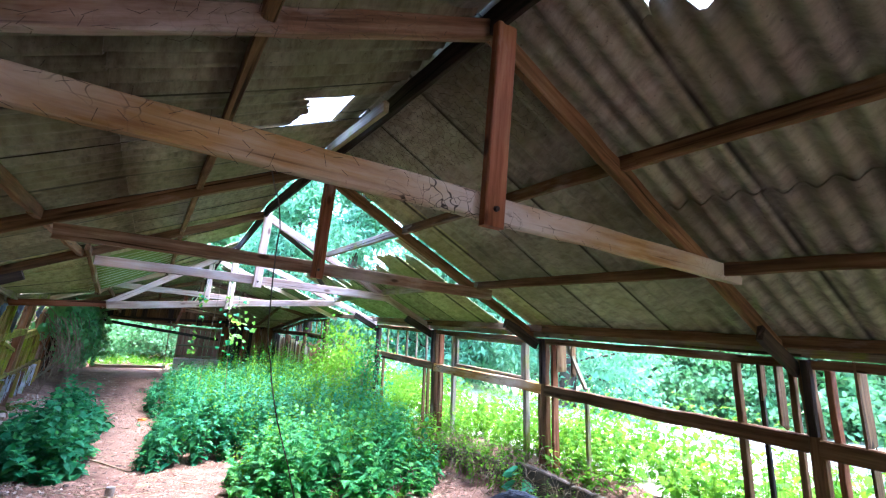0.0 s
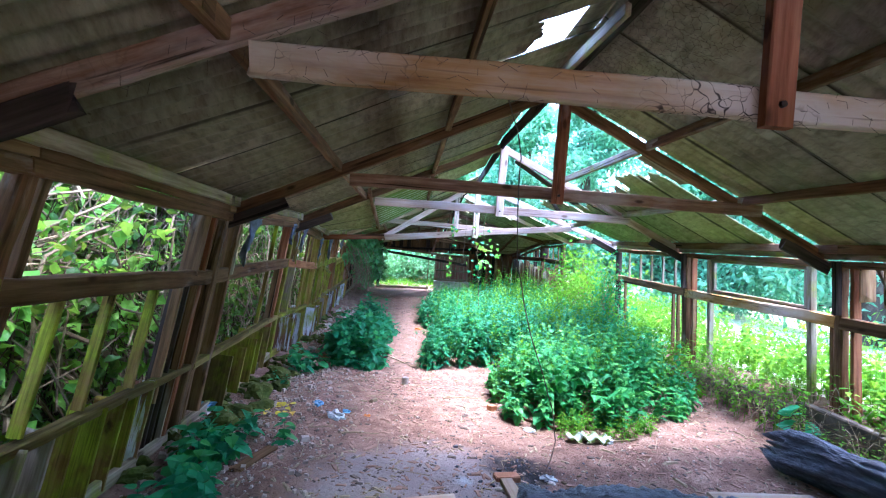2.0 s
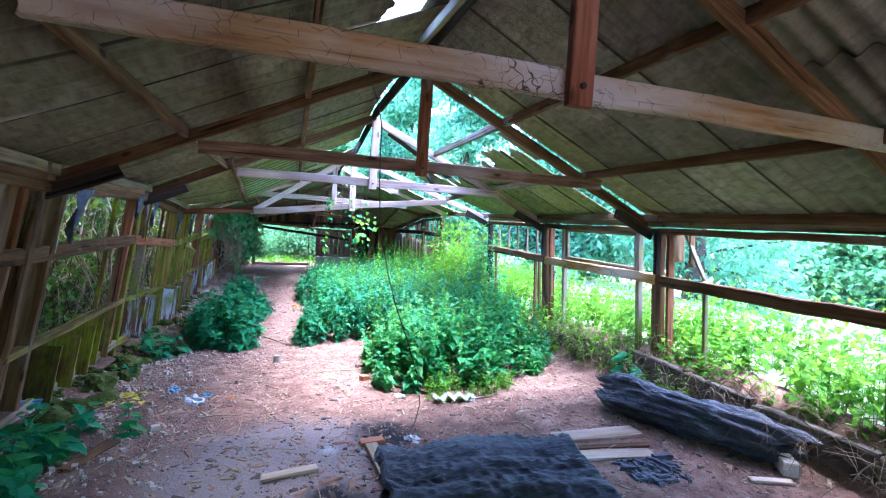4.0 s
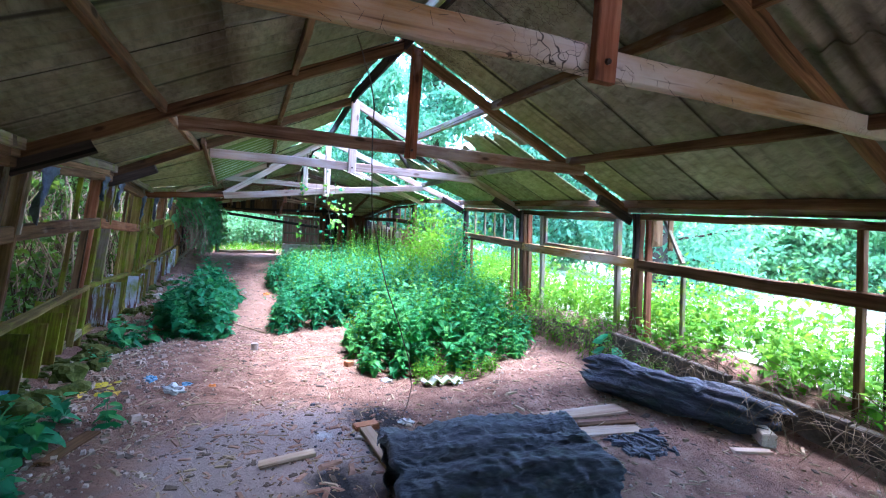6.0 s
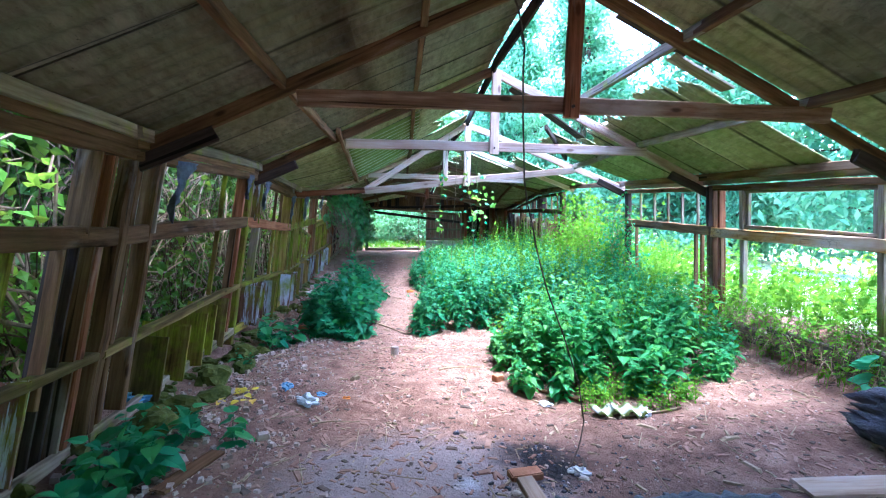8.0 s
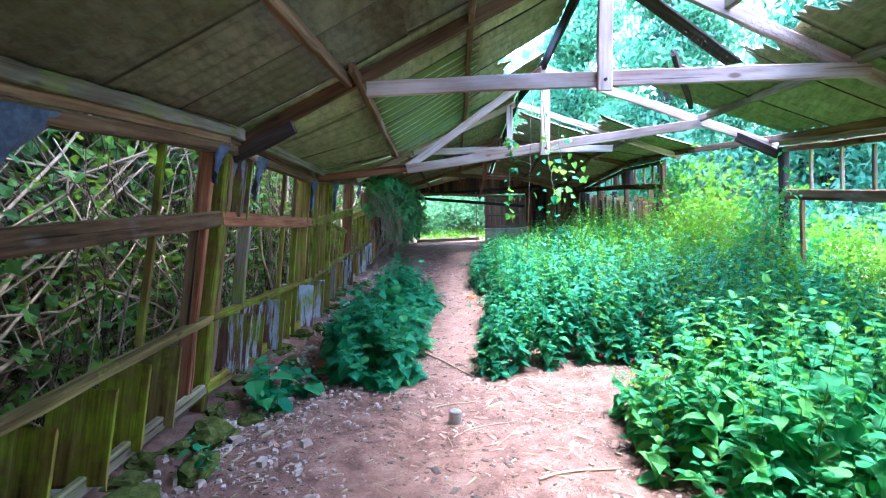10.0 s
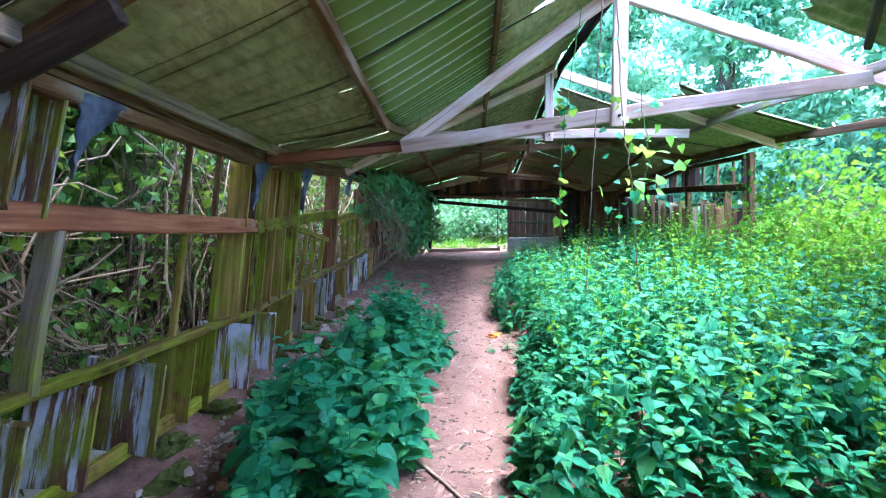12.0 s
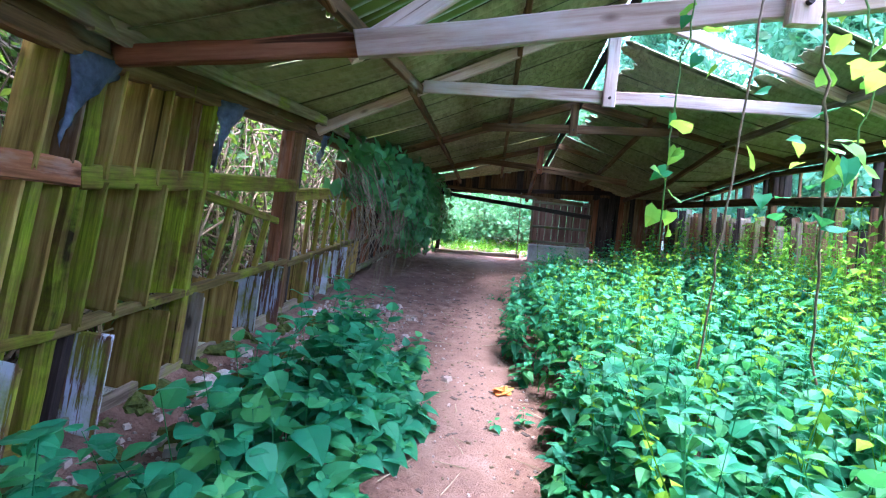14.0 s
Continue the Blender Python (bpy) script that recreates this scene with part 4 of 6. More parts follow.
beam("fallen_rafter", (1.1, 18.2, 1.3), (1.25, 17.9, 2.05), 0.05, 0.09, M_RED, wall_far)
x = -1.4
while x < 4.4:
    f = 1 - abs(x - RIDGE_X) / HALF
    beam("gable_board", (x, 19.27, 1.42), (x, 19.27, float(slope(-1 if x < RIDGE_X else 1, f, 19.2)) + 0.12), 0.02, 0.168, rr.choice([M_DARK, M_OLD]), wall_far, up=(0, 1, 0), roll=math.pi / 2, ragged=0.02)
    x += 0.158
x = 2.75
while x < 4.5:
    if rr.random() > 0.08:
        beam("board", (x, 19.25, 0.0), (x, 19.25, 1.45 + 0.2 * rr.random()), 0.02, 0.12, rr.choice([M_OLD, M_DARK, M_RED]), wall_far, up=(0, 1, 0), roll=math.pi / 2, ragged=0.05)
    x += 0.122
x = -1.5
while x < -1.0:
    beam("board", (x, 19.25, 0.0), (x, 19.25, 1.42), 0.02, 0.12, M_DARK, wall_far, up=(0, 1, 0), roll=0, ragged=0.05)
    x += 0.13
wall_near = thing("wall_south", (1.5, -3.95, 0), "boarded end wall of brown timber with a wide opening", "wall", kind="structure")
x = -1.5
while x < 4.6:
    h = 2.05 + 1.38 * (1 - abs(x - 1.5) / 3.05)
    beam("board", (x, -3.95, 2.3 if -0.5 < x < 3.5 else -0.05), (x, -3.95, max(h, 2.2)), 0.02, 0.19, M_OLD, wall_near, up=(0, 1, 0), roll=math.pi / 2)
    x += 0.195


def barn_door(x, y, z, w, h):
    d = thing("plank_door", (x, y, z), "red-brown ledged plank door standing beside the doorway", "door")
    n = 8
    for k in range(n):
        beam("plank", (x + (k + 0.5) * w / n, y, z), (x + (k + 0.5) * w / n, y, z + h), 0.02, w / n - 0.01, M_DOOR, d, up=(0, 1, 0), roll=math.pi / 2)
    for s in (0.06, 0.40, 0.94):
        beam("ledge", (x, y - 0.03, z + s * h), (x + w, y - 0.03, z + s * h), 0.03, 0.06, M_GREYWOOD, d)
    for xx in (x, x + w):
        beam("stile", (xx, y - 0.03, z), (xx, y - 0.03, z + h), 0.05, 0.05, M_GREYWOOD, d, up=(0, 1, 0), roll=math.pi / 2)
    return d


barn_door(1.32, 18.95, 0.28, 1.32, 1.08)
sill_block = beam("door_plinth", (1.3, 19.0, 0.05), (2.75, 19.0, 0.07), 0.2, 0.44, M_PALEBRICK)
tagged(sill_block, "pale concrete plinth under the plank door", "plinth", kind="structure")


# ---- plants ----
def nettle_bed(name, label, inside, box, per_m2, hmin, hmax, mat, leaf=0.075, seed=1, levels=9, shape="leaf", category="nettles", width=1.05):
    """Upright leafy stems with opposite pairs of pointed leaves; inside(x, y) gives 0..1, which scales the height."""
    rng = np.random.default_rng(seed)
    x0, x1, y0, y1 = box
    n = int((x1 - x0) * (y1 - y0) * per_m2)
    x, y = rng.uniform(x0, x1, n), rng.uniform(y0, y1, n)
    k = inside(x, y)
    keep = k > rng.uniform(0.0, 0.25, n)
    x, y, k = x[keep], y[keep], np.clip(k[keep], 0.3, 1)
    n = len(x)
    h = rng.uniform(hmin, hmax, n) * k
    base = np.stack([x, y, ground_z(x, y) - 0.02], -1)
    tilt = rng.normal(0, 0.13, (n, 2))
    s = np.linspace(0, 1, 4)
    P = base[:, None, :] + np.stack([tilt[:, :1] * h[:, None] * s ** 2, tilt[:, 1:] * h[:, None] * s ** 2, h[:, None] * s + 0 * tilt[:, :1]], -1)
    stem = tubes(P, np.stack([0.0035 + 0 * h, 0.0015 + 0 * h], -1), 3)
    lv = np.linspace(0.22, 1.0, levels)
    yaw0 = rng.uniform(0, np.pi, n)
    O, D, L = [], [], []
    for j, q in enumerate(lv):
        for sgn in (0, np.pi):
            yaw = yaw0 + j * np.pi / 2 + sgn + rng.normal(0, 0.3, n)
            o = base + np.stack([tilt[:, 0] * h * q * q, tilt[:, 1] * h * q * q, h * q], -1)
            droop = rng.normal(-0.25 if q < 0.9 else 0.25, 0.38, n)
            d = np.stack([np.cos(yaw) * np.cos(droop), np.sin(yaw) * np.cos(droop), np.sin(droop)], -1)
            size = leaf * (1.15 - 0.55 * max(0, q - 0.6) / 0.4) * rng.uniform(0.5, 1.4, n)
            O.append(o + d * 0.012)
            D.append(d)
            L.append(size)
    O, D, L = np.concatenate(O), np.concatenate(D), np.concatenate(L)
    lf = leaves(O, D, np.tile([0, 0, 1.0], (len(O), 1)), L, width, shape)
    ob = new(name, fast_mesh(name, *join(lf, stem), mat))
    return tagged(ob, label, category, kind="stuff")


def wob(x, y, s=0.0):
    return 0.12 * np.sin(3.1 * y + s) + 0.08 * np.sin(7.3 * y + 2 * s)


def right_bed(x, y):
    left = np.where(y < 7.0, 1.40 + 0.25 * np.clip((4.9 - y) / 0.5, 0, 1), np.interp(y, [7.4, 8, 9, 9.8, 10.3, 10.9, 11.7, 13, 14, 15, 16.5], [0.6, 0.58, 0.66, 0.88, 0.84, 0.68, 0.6, 0.58, 0.78, 1.1, 1.4])) + 0.4 * wob(x, y)
    front = 4.62 + 0.25 * np.clip(x - 2.4, 0, 3) + 0.08 * np.sin(4 * x)
    right = np.interp(y, [4.6, 5.4, 6.6, 7.4], [3.35, 3.75, 3.95, 4.6]) + 0.08 * np.sin(6 * y)
    k = np.clip((x - left) / 0.30, 0, 1) * np.clip((y - front) / 0.40, 0, 1) * np.clip((np.minimum(right, 4.5) - x) / 0.3, 0, 1)
    k = k * np.where(x < 2.6, np.clip(np.abs(y - 6.95 + 0.12 * np.sin(3 * x)) / 0.3 - 1.75, 0, 1), 1)
    k = k * (1 - 0.35 * np.clip((y - 10.5) / 3.0, 0, 1) * np.clip((2.8 - x) / 1.0, 0, 1)) * np.clip((16.2 - y) / 0.8, 0, 1)
    return np.where(k > 0, 0.3 + 0.7 * k, 0)


nettle_bed("nettle_bed", "dense waist-high bed of fresh green stinging nettles", right_bed, (0.5, 4.5, 7.0, 9.6), 60, 0.52, 0.95, M_NETTLE, 0.096, 1, 10)
nettle_bed("nettle_bed", "lightened green stinging nettles in a waist-high stand on the earth floor", right_bed, (0.5, 4.5, 4.5, 7.0), 70, 0.52, 0.95, M_NETTLE_FRONT, 0.092, 11, 10)
nettle_bed("nettle_bed", "dense bed of tall nettles under the open roof", right_bed, (0.5, 4.5, 9.6, 16.3), 46, 0.62, 1.0, M_NETTLE, 0.095, 2, 8)
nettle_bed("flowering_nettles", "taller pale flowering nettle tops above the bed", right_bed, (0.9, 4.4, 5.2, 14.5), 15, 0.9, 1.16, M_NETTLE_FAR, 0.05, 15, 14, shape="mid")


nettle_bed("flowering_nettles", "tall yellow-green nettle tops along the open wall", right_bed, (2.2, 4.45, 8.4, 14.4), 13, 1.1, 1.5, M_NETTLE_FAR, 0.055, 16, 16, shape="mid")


def left_clump(x, y):
    k = np.clip((y - 7.15) / 0.5, 0, 1) * np.clip((11.2 - y) / 0.8, 0, 1) * np.clip((x + 1.02 + 0.1 * np.sin(4 * y)) / 0.3, 0, 1) * np.clip((-0.08 + 0.5 * wob(x, y, 2) - x) / 0.3, 0, 1)
    return np.where(k > 0, 0.35 + 0.65 * k, 0)


nettle_bed("nettle_clump", "dark green clump of nettles between path and wall", left_clump, (-1.2, 0.1, 7.1, 11.2), 54, 0.2, 0.85, M_NETTLE, 0.12, 3, 9, width=1.35)


def near_left(x, y):
    return np.where((x < -0.95 + 0.2 * np.sin(5 * y)) & (y < 4.2), 0.7, 0) * (1.0)


nettle_bed("weeds", "low dark green weeds at the foot of the wall", near_left, (-1.45, -0.7, 2.6, 4.3), 40, 0.12, 0.40, M_NETTLE, 0.15, 4, 5, category="weeds", width=1.2)
nettle_bed("weeds", "scattered low weeds along the wall foot", lambda x, y: np.where((np.sin(9 * y) + np.sin(4.3 * y + 1) > 0.5), 0.6, 0), (-1.42, -1.1, 4.2, 7.2), 18, 0.1, 0.3, M_NETTLE, 0.07, 5, 4, category="weeds")
nettle_bed("weeds", "small weeds beside the path", lambda x, y: np.where((np.sin(5 * y + 1) > 0.6), 0.6, 0), (0.45, 0.8, 6.6, 14), 26, 0.1, 0.3, M_NETTLE, 0.06, 6, 4, category="weeds")
nettle_bed("weeds", "feathery pale green cleavers at the bed's edge", lambda x, y: np.where(np.hypot((x - 2.3) / 0.55, (y - 4.55) / 0.25) < 1, 0.8, 0), (1.7, 2.95, 4.25, 4.9), 160, 0.12, 0.3, M_NETTLE_FAR, 0.035, 7, 8, "small", category="weeds")
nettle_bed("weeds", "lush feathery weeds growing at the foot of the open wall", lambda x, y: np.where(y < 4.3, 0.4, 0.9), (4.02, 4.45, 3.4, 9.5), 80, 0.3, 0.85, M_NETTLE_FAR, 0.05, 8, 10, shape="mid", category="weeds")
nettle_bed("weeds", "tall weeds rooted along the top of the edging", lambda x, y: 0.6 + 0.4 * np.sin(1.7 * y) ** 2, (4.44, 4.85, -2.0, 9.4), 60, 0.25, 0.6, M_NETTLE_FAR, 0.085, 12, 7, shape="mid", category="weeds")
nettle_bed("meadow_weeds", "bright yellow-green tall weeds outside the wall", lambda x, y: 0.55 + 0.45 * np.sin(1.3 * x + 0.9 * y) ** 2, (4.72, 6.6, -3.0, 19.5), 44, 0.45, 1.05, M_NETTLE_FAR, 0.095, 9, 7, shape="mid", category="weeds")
nettle_bed("meadow_weeds", "green weeds beyond the far doorway", lambda x, y: 0.6 + 0.4 * np.sin(2 * x + y) ** 2, (-3.0, 4.0, 19.9, 24.0), 30, 0.12, 0.4, M_NETTLE_FAR, 0.08, 10, 5, shape="mid", category="weeds")


def bramble(name, label, box, n_stems, n_leaves, mat, seed, leaf=(0.05, 0.11), arch=0.6, category="brambles", stem_r=0.006, shape="mid"):
    """Arching woody stems through a leafy mass."""
    rng = np.random.default_rng(seed)
    x0, x1, y0, y1, z0, z1 = box
    p = rng.uniform((x0, y0, z0), (x1, y1, z0 + 0.2), (n_stems, 3))
    e = rng.uniform((x0, y0, z0), (x1, y1, z1), (n_stems, 3))
    s = np.linspace(0, 1, 7)[None, :, None]
    P = p[:, None] * (1 - s) + e[:, None] * s
    P[..., 2] += arch * np.sin(np.pi * s[..., 0]) * rng.uniform(0.2, 1, (n_stems, 1))
    P += rng.normal(0, 0.04, P.shape)
    P[..., 0] = np.minimum(P[..., 0], x1 + 0.02) if x1 < 0 else P[..., 0]
    r = rng.uniform(0.4, 1.4, n_stems) * stem_r
    st = tubes(P, np.stack([r, r * 0.4], -1), 3)
    t = thing(name, (0.5 * (x0 + x1), 0.5 * (y0 + y1), z0), label, category)
    put("tangle", fast_mesh("tangle", *st, M_BRAMBLESTEM if x1 < 0 else M_STEM), t, None, "tangled brown stems")["kind"] = "stuff"
    if x1 < -1.8 and x1 > -2:
        c = slice(0, 190)
        put("dry_tangle", fast_mesh("dry_tangle", *tubes(P[c] + (0.1, 0, 0.05), np.stack([2.2 * r[c], r[c]], -1), 5), M_STEM), t, None, "thick pale dry canes")["kind"] = "stuff"
    k = rng.integers(0, n_stems, n_leaves)
    a = rng.integers(1, 7, n_leaves)
    o = P[k, a] + rng.normal(0, 0.16, (n_leaves, 3))
    if x1 < 0:
        o[:, 0] = np.minimum(o[:, 0], x1)
    d = rand_dirs(rng, n_leaves, -0.2)
    up = rand_dirs(rng, n_leaves, 1.5)
    put("foliage", fast_mesh("foliage", *leaves(o, d, up, rng.uniform(*leaf, n_leaves), 1.1, shape), mat), t)["kind"] = "stuff"
    return t


# M_BRAMBLE stretches are coloured as shaded, M_HEDGE ones as lit
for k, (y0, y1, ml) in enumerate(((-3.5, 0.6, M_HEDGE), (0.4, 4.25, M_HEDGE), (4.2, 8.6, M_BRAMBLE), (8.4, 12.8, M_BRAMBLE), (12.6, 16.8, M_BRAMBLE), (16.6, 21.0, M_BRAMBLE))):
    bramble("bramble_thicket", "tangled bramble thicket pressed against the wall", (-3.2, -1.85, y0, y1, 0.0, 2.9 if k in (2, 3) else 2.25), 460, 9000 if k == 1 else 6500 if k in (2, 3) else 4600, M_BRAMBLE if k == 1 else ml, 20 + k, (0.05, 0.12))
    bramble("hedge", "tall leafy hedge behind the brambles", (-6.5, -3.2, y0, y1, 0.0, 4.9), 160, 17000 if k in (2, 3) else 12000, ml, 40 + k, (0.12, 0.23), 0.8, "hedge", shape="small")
bramble("climber", "bright green climber filling the first open window", (-2.6, -1.85, 1.8, 4.3, 0.6, 2.3), 90, 1700, M_VINE, 58, (0.08, 0.15), 0.4, "climber")

# ivy hanging over the far left wall
rng = np.random.default_rng(77)
ivy = thing("ivy", (-1.3, 14, 0), "dark ivy and creeper hanging over the wall", "ivy")
n = 190
p = np.stack([-1.5 + 0.5 * rng.uniform(0, 1, n) ** 2, rng.uniform(12.3, 18.8, n), rng.uniform(1.15, 1.8, n)], -1)
s = np.linspace(0, 1, 8)[None, :, None]
P = p[:, None] + s * np.stack([rng.uniform(0.0, 0.25, n), rng.normal(0, 0.25, n), -rng.uniform(0.5, 1.5, n)], -1)[:, None]
P[..., 0] += 0.16 * np.sin(np.pi * s[..., 0]) + rng.normal(0, 0.02, P.shape[:2])
P[..., 2] = np.maximum(P[..., 2], 0.0)
put("tangle", fast_mesh("tangle", *tubes(P, np.tile([0.008, 0.004], (n, 1)), 3), M_STEM), ivy, None, "dry hanging stems")["kind"] = "stuff"
m = 5200
kk, aa = (rng.uniform(0, 1, m) ** 1.6 * n).astype(int), (rng.uniform(0, 1, m) ** 1.5 * 8).astype(int)
o = P[kk, aa] + rng.normal(0, 0.10, (m, 3))
o = o[(o[:, 2] > 0.02) & (o[:, 1] > 12.6 + 2.4 * (1.55 - o[:, 2]) + 0.5 * np.sin(9 * o[:, 2]))]
put("foliage", fast_mesh("foliage", *leaves(o, rand_dirs(rng, len(o), -0.8), np.tile([1.0, -0.5, 0.5], (len(o), 1)) + rng.normal(0, 0.3, (len(o), 3)), rng.uniform(0.08, 0.16, len(o)), 1.2, "heart"), M_IVY), ivy)["kind"] = "stuff"

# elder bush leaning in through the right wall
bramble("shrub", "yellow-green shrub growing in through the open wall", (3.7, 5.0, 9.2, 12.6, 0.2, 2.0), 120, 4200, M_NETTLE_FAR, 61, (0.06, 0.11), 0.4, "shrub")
bramble("shrub", "grey-green creeper round a wall post", (4.1, 4.7, 8.9, 9.7, 0.3, 1.8), 60, 1400, M_NETTLE, 62, (0.05, 0.09), 0.2, "shrub")


def tree(name, label, at, height, spread, n_leaf, mat, seed, leaf=(0.16, 0.3), low=0.25, shape="small", width=1.3):
    """Tapered trunk, limbs and a crown of many small sprays."""
    rng = np.random.default_rng(seed)
    x, y = at
    z = float(ground_z(x, y)) - 0.1
    t = thing(name, (x, y, z), label, "tree", "woodland trees")
    s = np.linspace(0, 1, 8)
    tr = np.stack([x + rng.normal(0, 0.12, 8) * s, y + rng.normal(0, 0.12, 8) * s, z + height * 0.92 * s], -1)[None]
    nl = 46
    q = rng.uniform(low, 0.97, nl)
    yaw = rng.uniform(0, 2 * np.pi, nl)
    reach = spread * (1.05 - 0.75 * ((q - low) / (1 - low)) ** 1.3) * rng.uniform(0.6, 1.1, nl)
    u = np.linspace(0, 1, 8)[None, :, None]
    dirs = np.stack([np.cos(yaw), np.sin(yaw), rng.uniform(-0.05, 0.45, nl)], -1)
    b = np.stack([x + 0 * q, y + 0 * q, z + height * 0.92 * q], -1)
    L = b[:, None] + u * reach[:, None, None] * dirs[:, None]
    L[..., 2] -= 0.12 * reach[:, None] * u[..., 0] ** 2
    L += rng.normal(0, 0.06, L.shape)
    # the sky-blocking crowns left of the shed stop short of its wall and hang over the eave
    beside = x < -3 and y < 21
    if beside:
        L[..., 0] = np.minimum(L[..., 0], -2.05)
    put("trunk", smooth(fast_mesh("trunk", *join(tubes(tr, [(0.028 * height, 0.006 * height)], 8), tubes(L, np.tile([0.05, 0.012], (nl, 1)), 4)), M_BARK)), t)
    kk, aa = rng.integers(0, nl, n_leaf), rng.integers(2, 8, n_leaf)
    o = L[kk, aa] + rng.normal(0, 0.09 * spread + 0.12, (n_leaf, 3)) * (1, 1, 0.7)
    if beside:
        o = o[(o[:, 0] < -2.2) | (o[:, 2] > 2.95 + 0.47 * np.maximum(o[:, 0] + 1.52, -0.3))]
    m = len(o)
    put("crown", fast_mesh("crown", *leaves(o, rand_dirs(rng, m, -0.3), rand_dirs(rng, m, 1.0), rng.uniform(*leaf, m), width, shape), mat), t)["kind"] = "stuff"
    return t


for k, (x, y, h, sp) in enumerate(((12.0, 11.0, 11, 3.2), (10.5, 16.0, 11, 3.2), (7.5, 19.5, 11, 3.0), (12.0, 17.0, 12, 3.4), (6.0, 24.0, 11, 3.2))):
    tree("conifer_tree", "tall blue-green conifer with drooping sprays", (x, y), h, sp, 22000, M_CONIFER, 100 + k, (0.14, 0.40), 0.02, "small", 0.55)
def left_sky_screen(x, y):
    return x < -3 and 4 < y < 11


# trees at x < -3, y < 21 are unseen, added to keep skylight off the thicket
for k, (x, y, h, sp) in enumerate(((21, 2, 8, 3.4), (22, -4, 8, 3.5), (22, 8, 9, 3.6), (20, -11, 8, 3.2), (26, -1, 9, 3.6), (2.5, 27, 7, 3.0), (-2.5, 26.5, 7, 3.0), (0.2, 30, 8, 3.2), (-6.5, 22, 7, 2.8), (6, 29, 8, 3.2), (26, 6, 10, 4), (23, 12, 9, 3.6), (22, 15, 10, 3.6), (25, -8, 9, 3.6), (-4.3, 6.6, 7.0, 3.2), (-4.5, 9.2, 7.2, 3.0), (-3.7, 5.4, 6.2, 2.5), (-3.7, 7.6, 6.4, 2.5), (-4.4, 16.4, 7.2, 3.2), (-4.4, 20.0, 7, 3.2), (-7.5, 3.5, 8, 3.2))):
    tree("broadleaf_tree", "dense broad-leaved summer tree, those left of the shed added to block sky", (x, y), h, sp, 16000 if x > 10 else 20000 if left_sky_screen(x, y) else 12000, M_WOODS if x > -3 else M_HEDGE, 130 + k, (0.13, 0.28) if x > 10 else (0.18, 0.36), 0.05 if x > -3 else 0.44)
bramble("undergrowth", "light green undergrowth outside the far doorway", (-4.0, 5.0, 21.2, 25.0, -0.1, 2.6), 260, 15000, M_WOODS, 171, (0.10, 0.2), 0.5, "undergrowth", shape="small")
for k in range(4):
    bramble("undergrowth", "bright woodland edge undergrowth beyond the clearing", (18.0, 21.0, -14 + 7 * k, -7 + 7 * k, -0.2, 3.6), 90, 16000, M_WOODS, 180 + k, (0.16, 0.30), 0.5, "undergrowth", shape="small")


# far woods all round, beyond the near trees
rng = np.random.default_rng(201)
n = 46000
ang = rng.uniform(0, 2 * np.pi, n)
rad = rng.uniform(30, 40, n)
zz = rng.uniform(-0.5, 1, n)
top = 9 + 2.5 * np.sin(ang * 5) + 1.6 * np.sin(ang * 13 + 1) + 1.0 * np.sin(ang * 31)
o = np.stack([3 + rad * np.cos(ang), 6 + rad * np.sin(ang), np.abs(zz) ** 0.8 * top], -1)
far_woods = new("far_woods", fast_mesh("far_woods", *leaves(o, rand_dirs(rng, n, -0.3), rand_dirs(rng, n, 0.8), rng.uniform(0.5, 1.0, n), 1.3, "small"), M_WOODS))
tagged(far_woods, "distant belt of green woodland", "woods", kind="stuff")


